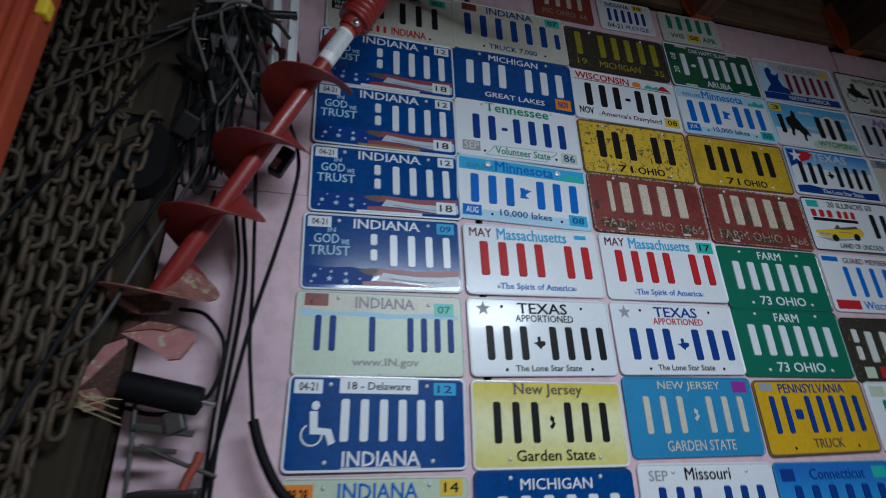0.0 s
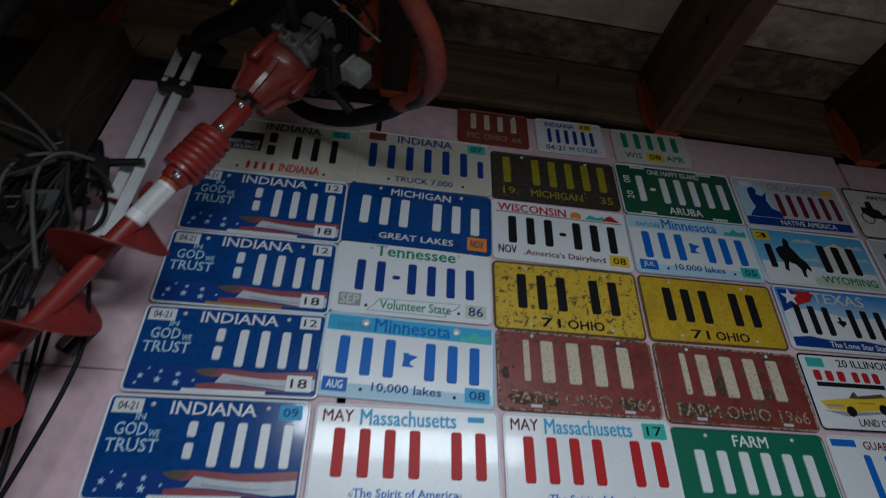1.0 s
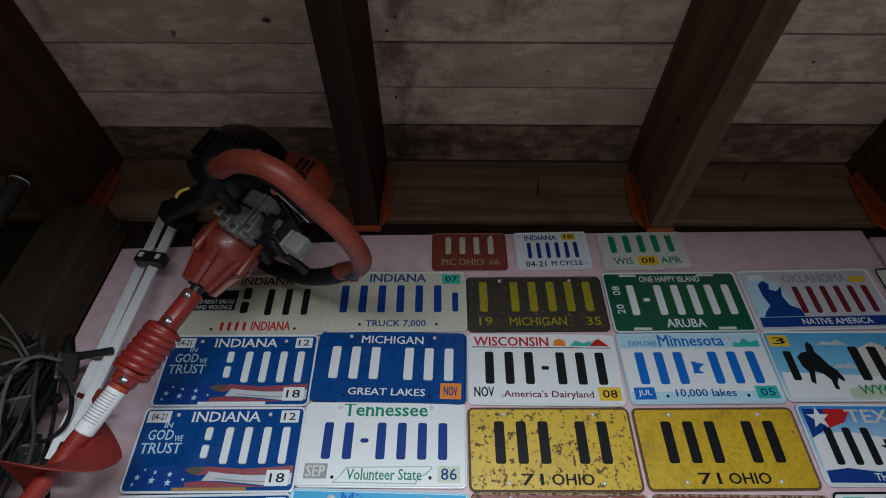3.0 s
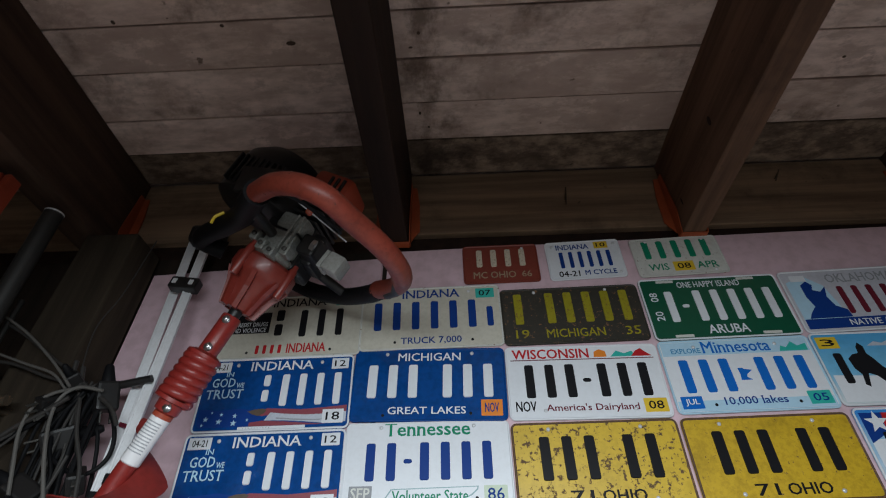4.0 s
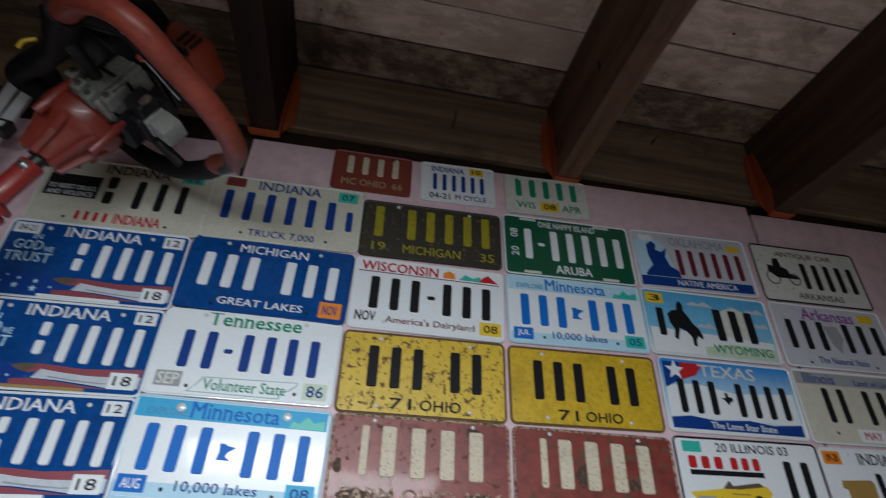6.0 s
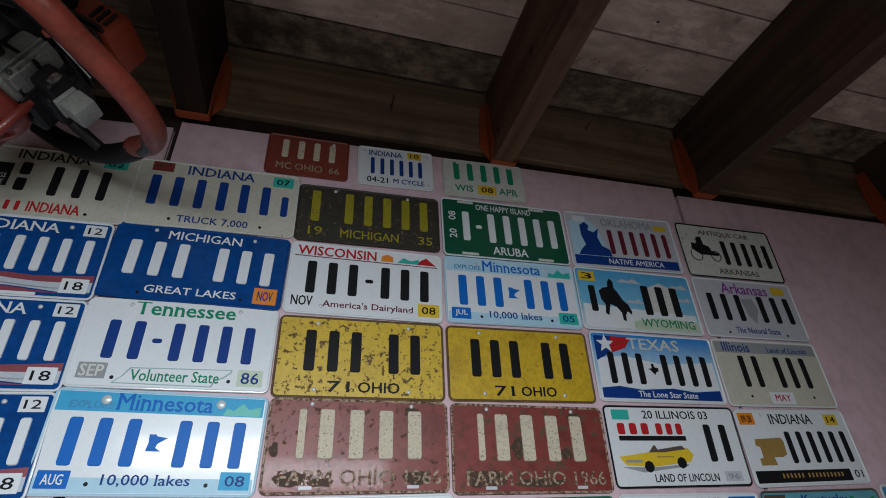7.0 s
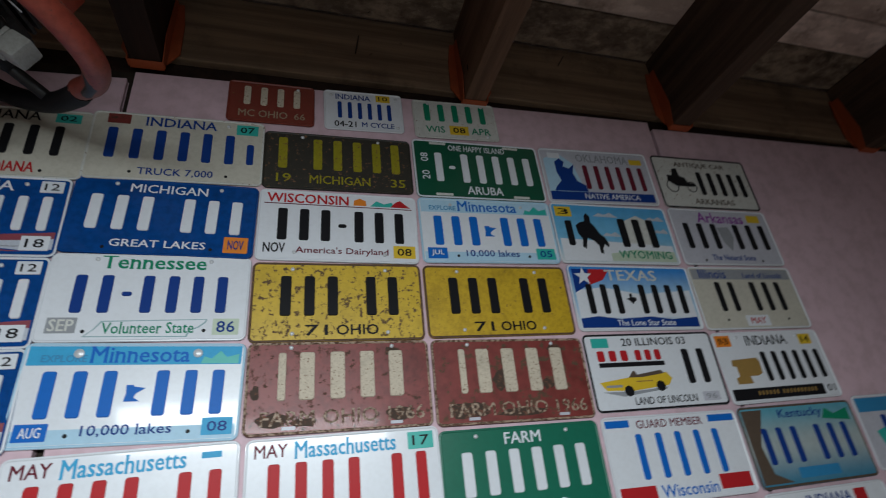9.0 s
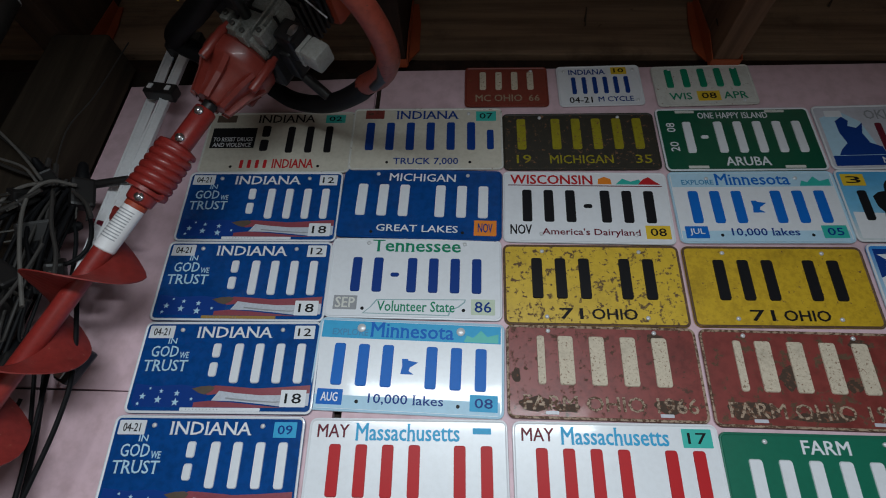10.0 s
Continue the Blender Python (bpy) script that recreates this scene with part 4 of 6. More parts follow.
def ohio_farm(cx, cz, tilt, ink, low, **kw):
    p = plate("rust-red steel farm license plate with cream lettering", cx, cz, tilt, ink, "wornedge", **kw)
    for k, (u, v, ru, rv) in enumerate(low):
        rr = random.Random(k + int(cx * 100))
        shape(p, [(u + ru * math.cos(j * 0.4488) * rr.uniform(0.7, 1.15), v + rv * math.sin(j * 0.4488) * rr.uniform(0.65, 1.2)) for j in range(14)], "rustpatch", 0.00135 + 0.00002 * k, "rust")
    bars(p, "i####", 1.6, 10.6, 0.7, 3.9, "rustcream", 0.66)
    words(p, "FARM OHIO 1966", 6.2, 5.0, 0.9, 10.4, "wornedge", heavy=0.005)
    bolts(p, ((2.7, 0.4), (9.4, 0.4)))
    patch(p, 2.3, 3.1, 5.5, 5.7, "lilac", name="slot")
    patch(p, 9.1, 9.9, 5.5, 5.7, "lilac", name="slot")


ohio_farm(0.703, 1.774, 0.5, "brick", ((1.6, 5.1, 1.1, 0.5), (3.6, 5.3, 0.9, 0.3), (9.8, 5.0, 1.0, 0.5), (0.6, 3.4, 0.3, 0.5), (9.3, 0.75, 0.5, 0.35)), w=0.302, h=0.147)
ohio_farm(1.010, 1.774, 0.3, "oxide", ((2.2, 5.0, 1.7, 0.6), (6.4, 5.3, 2.0, 0.3), (5.0, 3.0, 0.7, 0.8), (9.6, 0.8, 0.6, 0.4), (8.6, 3.4, 0.5, 0.4)), w=0.303)
p = plate("white license plate with a yellow convertible print", 1.316, 1.783, 0.9, "white", "black")
words(p, "20 ILLINOIS 03", 6.4, 0.7, 0.62, 6.0, "black")
sticker(p, 0.7, 2.2, 0.35, 1.1, "teal")
bars(p, "###", 0.8, 3.9, 1.35, 2.2, "red", 0.85, 0.0021)
bars(p, "###", 4.2, 6.9, 1.35, 2.2, "red", 0.85, 0.0021)
patch(p, 1.0, 6.9, 2.3, 2.65, "black", 0.0017)
shape(p, [(0.7, 3.8), (3.2, 3.5), (6.8, 3.2), (7.2, 3.7), (6.8, 4.2), (3.6, 4.5), (1.2, 4.4)], "amber", 0.0017)
shape(p, [(3.3, 3.5), (3.8, 3.0), (3.95, 3.0), (4.1, 3.3), (6.3, 3.02), (6.6, 3.28), (4.6, 3.5)], "brown", 0.0019)
patch(p, 1.2, 2.6, 4.02, 4.2, "grey", 0.0019)
patch(p, 3.9, 5.4, 3.78, 3.86, "tan", 0.0019)
for u, v in ((3.1, 4.5), (6.0, 4.25)):
    shape(p, [(u + 0.42 * math.cos(k * 0.7854), v + 0.42 * math.sin(k * 0.7854)) for k in range(8)], "black", 0.0021, "wheel_print")
shape(p, [(0.8, 4.5), (2.6, 4.9), (6.5, 4.5), (6.6, 4.35), (3.4, 4.55)], "grey", 0.0015)
bars(p, "##", 8.3, 11.2, 1.4, 4.2, "black", 0.56)
words(p, "LAND OF LINCOLN", 6.2, 5.3, 0.55, 5.6, "black")
sticker(p, 9.6, 11.2, 4.9, 5.6, "lilac", "96", "grey")
sticker(p, 1.0, 2.6, 5.1, 5.6, "white", "")
p = plate("white license plate with a gold emblem and black footer", 1.619, 1.786, 1.6, "white", "white", w=0.296)
words(p, "INDIANA", 5.8, 0.8, 0.78, 4.6, "black", serif=True)
sticker(p, 0.3, 1.9, 0.3, 1.25, "orange", "09-28", "black")
sticker(p, 9.6, 11.0, 0.4, 1.3, "amber", "14")
shape(p, [(1.3, 2.4), (4.0, 2.3), (4.2, 2.6), (4.1, 3.6), (3.6, 3.8), (2.7, 3.8), (2.8, 4.4), (1.2, 4.4), (1.2, 3.9), (1.6, 3.8), (1.6, 3.0), (1.2, 2.9)], "tan", 0.0018, "emblem")
bars(p, "######", 4.2, 11.5, 1.8, 4.3, "black", 0.55)
patch(p, 0.3, 10.2, 4.8, 5.7, "black", 0.0016)
bars(p, "###### ##########", 2.8, 9.4, 5.0, 5.4, "tan", 0.7, 0.0021)
sticker(p, 10.3, 11.7, 4.7, 5.7, "white", "01")
bolts(p, TOP)

# fifth row
indiana_flag(0.097, 1.611, 1.6, "####", "09", "", lean=1.4, spin=-0.5)


def massachusetts(cx, cz, tilt, tag):
    p = plate("white license plate with red lettering and blue motto", cx, cz, tilt, "white", "white")
    words(p, "MAY", 1.5, 0.75, 0.75, 1.9, "maroon")
    words(p, "Massachusetts", 6.0, 0.8, 0.95, 6.2, "sky", heavy=0.006, serif=True)
    bars(p, "#### ##", 0.9, 11.5, 1.5, 4.4, "red", 0.6)
    words(p, "The Spirit of America", 6.0, 5.3, 0.62, 6.4, "royal", serif=True)
    if tag:
        sticker(p, 9.9, 11.6, 0.3, 1.35, "teal", "17")
    else:
        sticker(p, 9.9, 11.0, 0.5, 0.85, "sky")
    bolts(p, ((2.7, 5.3), (9.3, 5.3)))


massachusetts(0.404, 1.618, 1.5, False)
massachusetts(0.711, 1.624, 1.2, True)


def ohio_green(cx, cz, tilt):
    p = plate("green farm license plate with white lettering", cx, cz, tilt, "farm", "farm", w=0.299)
    words(p, "FARM", 6.0, 0.75, 0.75, 2.7, "white", heavy=0.006)
    bars(p, "######", 1.0, 11.1, 1.45, 4.2, "white", 0.6)
    words(p, "73 OHIO", 6.2, 5.15, 0.8, 5.2, "white", heavy=0.006)
    bolts(p, TOP + ((2.7, 5.4), (9.5, 5.4)))


ohio_green(1.010, 1.619, 0.8)
p = plate("white license plate with blue lettering and red corners", 1.318, 1.625, 0.4, "white", "white")
patch(p, 0.3, 2.3, 0.3, 0.8, "royal")
patch(p, 9.3, 11.7, 0.3, 0.8, "royal")
words(p, "GUARD MEMBER", 5.8, 0.65, 0.58, 5.8, "maroon")
bars(p, "#####", 2.0, 10.4, 1.3, 4.4, "royal", 0.42)
patch(p, 0.4, 3.3, 4.8, 5.7, "red")
patch(p, 8.8, 11.6, 4.5, 5.5, "red")
words(p, "Wisconsin", 6.1, 5.25, 0.8, 4.8, "royal")
p = plate("weathered license plate with a teal landscape print", 1.626, 1.630, 1.0, HORIZON, "brown")
shape(p, [(0.3, 0.3), (2.4, 0.3), (1.2, 3.0), (1.6, 5.0), (3.2, 5.7), (0.3, 5.7)], "brown", 0.0014)
words(p, "Kentucky", 6.2, 0.8, 0.85, 4.6, "navy")
shape(p, [(8.4, 1.3), (9.0, 0.5), (9.8, 1.0), (11.4, 0.6), (11.4, 1.6)], "leaf")
bars(p, "### ###", 1.2, 11.0, 1.7, 4.4, "navy", 0.5)
patch(p, 4.0, 8.2, 4.75, 5.5, "lake")
p = plate("pale license plate with a blue header band", 1.936, 1.642, 1.0, "lilac", "white")
patch(p, 0.3, 11.7, 0.25, 1.4, "lake", 0.0014)
shape(p, [(1.4, 3.0), (3.0, 2.6), (4.5, 3.2), (4.0, 4.6), (2.0, 4.8)], "teal")
bars(p, "######", 2.0, 10.8, 1.7, 4.4, "navy", 0.5)

# sixth row
p = plate("pale green license plate with navy lettering", 0.096, 1.458, 0.4, "mint", "chalk")
patch(p, 0.4, 11.6, 0.3, 1.4, "cream", 0.0014)
words(p, "INDIANA", 6.2, 0.8, 0.75, 4.2, "grey", serif=True)
sticker(p, 0.6, 2.2, 0.25, 1.15, "brick")
sticker(p, 9.8, 11.3, 0.65, 1.6, "teal", "07", "leaf")
bars(p, "## . # . ####", 1.1, 11.5, 1.8, 4.3, "navy", 0.6)
shape(p, [(0.4, 1.35), (2.4, 1.55), (4.6, 1.45), (7.0, 1.6), (9.4, 1.45), (11.6, 1.6), (11.6, 1.85), (9.0, 1.8), (6.4, 1.95), (3.4, 1.75), (0.4, 1.9)], "pale", 0.00145)
words(p, "www.IN.gov", 6.3, 5.1, 0.7, 4.6, "grey")
bolts(p, ((2.9, 0.5), (9.4, 0.8)))


def texas_plain(cx, cz, tilt, marks, head, second):
    p = plate("white license plate with a star and plain lettering", cx, cz, tilt, "white", "white")
    words(p, "TEXAS", 6.2, 0.8, 0.85, 4.2, head, heavy=0.007)
    words(p, "APPORTIONED", 6.3, 1.6, 0.55, 4.9, second)
    star(p, 1.3, 0.9, 0.6, "grey")
    bars(p, marks, 1.0, 11.6, 2.2, 4.8, head, 0.58, emblem="star_state")
    words(p, "The Lone Star State", 6.2, 5.4, 0.45, 5.4, "black")
    holes(p, ((2.8, 0.7), (9.6, 0.7), (2.8, 5.5), (9.8, 5.5)))


texas_plain(0.406, 1.463, 1.2, "###o####", "black", "black")
texas_plain(0.712, 1.470, 0.9, "###o###", "navy", "red")
ohio_green(1.009, 1.470, 0.3)
p = plate("dark license plate with white lettering", 1.316, 1.463, 1.0, "coal", "coal")
bars(p, "#", 0.7, 1.9, 1.1, 2.4, "chalk", 0.7)
bars(p, "#", 0.7, 1.9, 2.7, 4.0, "chalk", 0.7)
bars(p, "#####", 2.0, 11.2, 1.3, 4.2, "chalk", 0.58)
sticker(p, 1.2, 2.4, 4.6, 5.6, "mint")
sticker(p, 3.0, 4.4, 4.6, 5.6, "red")
for cx, tone in ((1.626, "white"), (1.936, "lilac")):
    p = plate("white license plate with red sticker", cx, 1.474, 1.0, tone, "white")
    bars(p, "######", 1.2, 10.8, 1.6, 4.3, "navy", 0.5)
    words(p, "INDIANA", 6, 0.8, 0.7, 4.4, "navy", serif=True)
    sticker(p, 8.6, 9.8, 0.4, 1.4, "red")

# seventh row
p = plate("blue disabled parking plate with white lettering", 0.095, 1.309, -0.5, "blue", "white")
patch(p, 3.3, 8.6, 0.15, 1.15, "white", 0.0015)
words(p, "18 - Delaware", 5.95, 0.65, 0.5, 4.2, "black")
sticker(p, 0.4, 2.2, 0.3, 1.2, "white", "04-21")
sticker(p, 9.7, 11.3, 0.35, 1.2, "sky", "12", "navy")
bm = bmesh.new()
ux, uy = at(p, 1.7, 3.75)
tube(bm, [Vector((ux + 0.0165 * math.cos(a), uy + 0.0165 * math.sin(a), 0.0016)) for a in [radians(120 + 27 * k) for k in range(10)]], 0.0018, 6)
part("wheel_symbol", bm, INK["white"], p)
shape(p, [(1.5, 2.3), (2.0, 2.3), (2.05, 3.3), (2.9, 3.4), (3.2, 4.2), (2.8, 4.4), (2.55, 3.75), (1.6, 3.7)], "white", 0.0018, "symbol")
shape(p, [(1.85 + 0.26 * math.cos(k * 0.7854), 1.95 + 0.3 * math.sin(k * 0.7854)) for k in range(8)], "white", 0.0018, "symbol")
bars(p, "######", 3.1, 10.7, 1.5, 4.2, "white", 0.6)
words(p, "INDIANA", 6.2, 5.2, 0.85, 5.0, "white", heavy=0.006, serif=True)
patch(p, 3.6, 8.8, 5.7, 5.85, "lilac")
bolts(p, ((2.7, 0.6), (9.2, 0.6), (2.6, 5.4), (9.6, 5.4)))
p = plate("yellow fading license plate with black lettering", 0.405, 1.305, -0.3, LEMON, "white")
words(p, "New Jersey", 6.0, 0.7, 0.95, 5.4, "brown", heavy=0.005, serif=True)
bars(p, "###o###", 1.2, 11.0, 1.5, 4.3, "black", 0.52, emblem="garden_state")
words(p, "Garden State", 6.2, 5.1, 0.72, 6.0, "black", heavy=0.005)
bolts(p, ((9.6, 5.3), (2.7, 5.3)))
p = plate("light blue license plate with cream lettering", 0.713, 1.317, 0.2, "lake", "lake")
words(p, "NEW JERSEY", 6.0, 0.75, 0.75, 5.8, "cream")
bars(p, "###o###", 1.1, 11.3, 1.5, 4.3, "cream", 0.5, emblem="garden_state")
words(p, "GARDEN STATE", 6.2, 5.15, 0.75, 6.2, "cream")
sticker(p, 10.1, 11.5, 0.3, 1.2, "violet")
p = plate("gold truck license plate with navy lettering", 1.019, 1.315, 0.8, "gold", "brown", w=0.297)
words(p, "PENNSYLVANIA", 6.2, 0.7, 0.75, 7.2, "navy")
sticker(p, 0.6, 2.0, 0.25, 0.9, "grey")
bars(p, "##o#####", 0.9, 11.4, 1.3, 4.3, "navy", 0.52)
words(p, "TRUCK", 6.4, 5.1, 0.72, 3.2, "brown")
holes(p, ((2.8, 5.4), (9.6, 5.4)))
p = plate("white license plate with dark green lettering", 1.326, 1.315, 0.5, "white", "white")
bars(p, "######", 1.1, 11.2, 1.6, 4.4, "leaf", 0.55)
sticker(p, 0.5, 2.2, 0.4, 1.3, "mint")

# eighth row
p = plate("pale license plate with navy heading and stickers", 0.095, 1.153, -1.0, "mint", "chalk")
words(p, "INDIANA", 6.0, 0.85, 0.9, 5.0, "royal", heavy=0.005, serif=True)
sticker(p, 0.2, 2.0, 0.4, 1.7, "orange", "08-28")
sticker(p, 10.0, 11.5, 0.2, 1.2, "amber", "14")
bars(p, "######", 1.1, 11.2, 1.9, 4.4, "navy", 0.55)
bolts(p, ((2.6, 0.6), (9.3, 0.5)))
p = plate("blue license plate with white heading", 0.404, 1.155, -0.8, "blue", "blue")
words(p, "MICHIGAN", 6.0, 0.9, 0.7, 5.4, "white")
bars(p, "######", 1.1, 11.2, 1.6, 4.4, "white", 0.6)
bolts(p, TOP)
p = plate("white license plate with navy lettering", 0.716, 1.158, -0.8, "white", "white")
words(p, "Missouri", 6.0, 0.75, 0.85, 4.0, "black")
words(p, "SEP", 1.7, 0.85, 0.7, 1.6, "grey")
bars(p, "###o###", 1.1, 11.2, 1.6, 4.4, "navy", 0.55)
bolts(p, ((3.0, 0.6), (9.5, 0.6)))
p = plate("bright blue license plate with a fading sky", 1.022, 1.153, -0.5, AZURE, "lake")
words(p, "Connecticut", 6.2, 0.9, 0.8, 5.6, "navy")
sticker(p, 0.6, 1.9, 0.5, 1.4, "navy")
sticker(p, 9.9, 11.4, 0.4, 1.3, "teal")
bars(p, "######", 1.1, 11.2, 1.7, 4.4, "navy", 0.55)
p = plate("cream license plate with dark lettering", 1.330, 1.155, 0.0, "cream", "chalk")
bars(p, "######", 1.1, 11.2, 1.6, 4.4, "navy", 0.55)

# ---- motor auger, hung slantwise in front of the wall ----
AX = Vector((0.455, -0.152, 0.894)).normalized()
FRONT = Vector((0, -1, 0)) - AX * Vector((0, -1, 0)).dot(AX)
FRONT.normalize()
RIGHT = AX.cross(FRONT)
AUGER = Matrix.Translation((0.018, -0.189, 2.0)) @ Matrix((RIGHT, -FRONT, AX)).transposed().to_4x4()
auger = empty("earth_auger", AUGER, "red two-stroke earth auger with spiral flighting, hung on the wall", "auger")


def rod(r, z0, z1, n=20, e=0.0015):
    return lathe(bmesh.new(), [(r - e, z0), (r, z0 + e), (r, z1 - e), (r - e, z1)], n)


part("shaft", rod(0.0138, -0.600, -0.04, 24), AUGER_RED, auger, smooth=True)
sleeve = part("sleeve", rod(0.0152, -0.126, -0.052, 28), LABELW, auger, "white printed label sleeve", True)
for k in range(11):
    bm = bmesh.new()
    z = -0.108 + k * 0.0046
    for j in range(7):
        a0, a1 = radians(-150 + j * 17.5), radians(-150 + (j + 1) * 17.5)
        q = [bm.verts.new((0.01545 * math.cos(a), 0.01545 * math.sin(a), zz)) for a, zz in ((a0, z), (a1, z), (a1, z + 0.0016), (a0, z + 0.0016))]
        bm.faces.new(q)
    part("text_bar", bm, INK["grey"], sleeve)
part("warning_band", rod(0.0156, -0.0535, -0.046, 28, 0.0004), CRATE, auger, "orange warning band", True)
part("lower_collar", lathe(bmesh.new(), [(0.0150, -0.046), (0.0190, -0.043), (0.0205, -0.028), (0.030, -0.026), (0.030, -0.020)], 24), AUGER_RED, auger, smooth=True)
coil = [(0.0232 * math.cos(a), 0.0232 * math.sin(a), -0.022 + 0.072 * a / (2 * math.pi * 6)) for a in [2 * math.pi * 6 * k / 132 for k in range(133)]]
part("coil_spring", tube(bmesh.new(), [Vector(c) for c in coil], 0.0078, 10), AUGER_RED, auger, "thick red shock spring", True)
part("spring_core", rod(0.0185, -0.024, 0.052), AUGER_RED, auger, smooth=True)
part("upper_tube", lathe(bmesh.new(), [(0.028, 0.049), (0.030, 0.052), (0.029, 0.057), (0.0165, 0.062), (0.0165, 0.128), (0.015, 0.130)], 24), AUGER_RED, auger, smooth=True)
part("drive_shaft", rod(0.011, 0.128, 0.165), PLASTIC, auger, smooth=True)
for a, s in ((0.004, 0.120), (0.006, 0.069), (0.010, -0.036)):
    bm = bmesh.new()
    m = Matrix.Translation((a, -0.0155, s)) @ pose(0, 0, 0, 90, 0, 0)
    lathe(bm, [(0.0072, 0.0), (0.0072, 0.0018), (0.0045, 0.0020), (0.0045, 0.0062), (0.0032, 0.0070)], 12, m)
    part("bolt", bm, STEEL, auger, "bright zinc bolt and washer", True)

PITCH, TURN0 = 0.1365, -0.148


def flight(a0, a1, material, name, r1=0.067, label=""):
    bm = bmesh.new()
    n = int((a1 - a0) / 12)
    prev = None
    for k in range(n + 1):
        th = a0 + (a1 - a0) * k / n
        z = TURN0 - PITCH * th / 360
        fade = min(1.0, 0.25 + k / 20) if a0 < 0 else 1.0
        wob = 1 + 0.012 * math.sin(th * 0.11)
        c, s = math.cos(radians(th)), -math.sin(radians(th))
        ring = []
        for r, h in ((0.0128, 0.0012), (r1 * 0.6 * (0.4 + 0.6 * fade), 0.0012), (r1 * fade * wob, 0.0006), (r1 * fade * wob, -0.0012), (0.0128, -0.0018)):
            r = max(r, 0.0129)
            ring.append(bm.verts.new((r * c, r * s, z + h)))
        if prev:
            for j in range(5):
                bm.faces.new((prev[j], prev[(j + 1) % 5], ring[(j + 1) % 5], ring[j]))
        prev = ring
    return part(name, bm, material, auger, label, True)


flight(-220, 1020, FLIGHT_RED, "flighting")
flight(1020, 1250, WORN, "worn_flighting", 0.074, "scraped lower flighting with dried grass")
part("core", lathe(bmesh.new(), [(0.010, -0.700), (0.0135, -0.690), (0.0150, -0.601)], 14), RUSTPLATE, auger, "rusty core below the flighting", True)


def foot_plate(name, outline, depth, thick, material, label):
    """A flat forged piece in the plane of the shaft; outline in (across, along)."""
    bm = prism(bmesh.new(), outline, -thick / 2, thick / 2, 0.0015)
    for v in bm.verts:
        v.co = Vector((v.co.x, depth - v.co.z, v.co.y))
    return part(name, bm, material, auger, label)


foot_plate("wing", [(-0.0625, -0.6180), (-0.0527, -0.6107), (0.0007, -0.5910), (0.0347, -0.5880), (0.0412, -0.6038), (0.0117, -0.6207), (-0.0082, -0.6273)], -0.0245, 0.006, RUSTPLATE, "rusty wing of the cutting head")
foot_plate("wing_edge", [(-0.0644, -0.6200), (-0.0576, -0.6118), (-0.0246, -0.6128), (0.0055, -0.6149), (0.0067, -0.6219), (-0.0282, -0.6239)], -0.0296, 0.004, WORN, "pale scraped edge")
foot_plate("cutting_blade", [(0.0047, -0.6530), (0.0248, -0.6254), (0.0516, -0.6155), (0.0853, -0.6075), (0.0927, -0.6183), (0.0895, -0.6474), (0.0768, -0.6558), (0.0447, -0.6528)], -0.0341, 0.007, BLADEPINK, "pale scraped cutting blade")
foot_plate("blade_rim", [(0.0056, -0.6510), (0.0248, -0.6234), (0.0515, -0.6135), (0.0654, -0.6101), (0.0578, -0.6214), (0.0360, -0.6300)], -0.0388, 0.003, WORN, "worn yellowish rim of the blade")
foot_plate("point", [(0.0031, -0.6690), (0.0137, -0.6557), (0.0297, -0.6882), (0.0407, -0.7199), (0.0414, -0.7419), (0.0213, -0.7405), (-0.0042, -0.7573)], -0.0292, 0.008, RUSTPLATE, "rusty fishtail point")
foot_plate("point_edge", [(-0.0027, -0.6732), (0.0137, -0.6547), (0.0200, -0.6625), (0.0102, -0.7038), (0.0014, -0.7431), (-0.0070, -0.7614), (-0.0053, -0.7193)], -0.0343, 0.004, BLADEPINK, "pale scraped edge of the point")
foot_plate("mud", [(0.0032, -0.7371), (0.0189, -0.7246), (0.0350, -0.7291), (0.0434, -0.7428), (0.0278, -0.7553), (0.0116, -0.7488)], -0.0356, 0.008, WORN, "dried mud and grass roots")
bm = bmesh.new()
rg = random.Random(8)
for k in range(5):
    x0, s0 = rg.uniform(-0.002, 0.024), rg.uniform(-0.750, -0.734)
    tube(bm, [Vector((x0, -0.040, s0)), Vector((x0 + rg.uniform(0.01, 0.03), -0.048, s0 - 0.002)), Vector((x0 + rg.uniform(0.03, 0.07), -0.046, s0 + rg.uniform(0.0, 0.03)))], 0.0006, 4)
part("dried_grass", bm, paint("dry_grass", (0.42, 0.36, 0.19), 0.8, 0.3), auger, "tuft of dried grass")

# gearbox casting: a ribbed bell
bm = bmesh.new()
lathe(bm, [(0.025, 0.143), (0.028, 0.146), (0.031, 0.165), (0.039, 0.190), (0.046, 0.198), (0.053, 0.204), (0.057, 0.212), (0.057, 0.232), (0.052, 0.238)], 28)
gear = part("gearbox", bm, ENGINE_RED, auger, "red cast gearbox bell with ribs", True)
for k in range(8):
    bm = bmesh.new()
    pts = [(0.024, 0.140), (0.034, 0.141), (0.045, 0.180), (0.058, 0.206), (0.034, 0.208)]
    prism(bm, pts, -0.004, 0.004)
    for v in bm.verts:
        v.co = Vector((v.co.x, v.co.z, v.co.y))
    bmesh.ops.rotate(bm, verts=bm.verts[:], cent=(0, 0, 0), matrix=Matrix.Rotation(radians(22 + 45 * k), 3, "Z"))
    part("rib", bm, ENGINE_RED, gear)
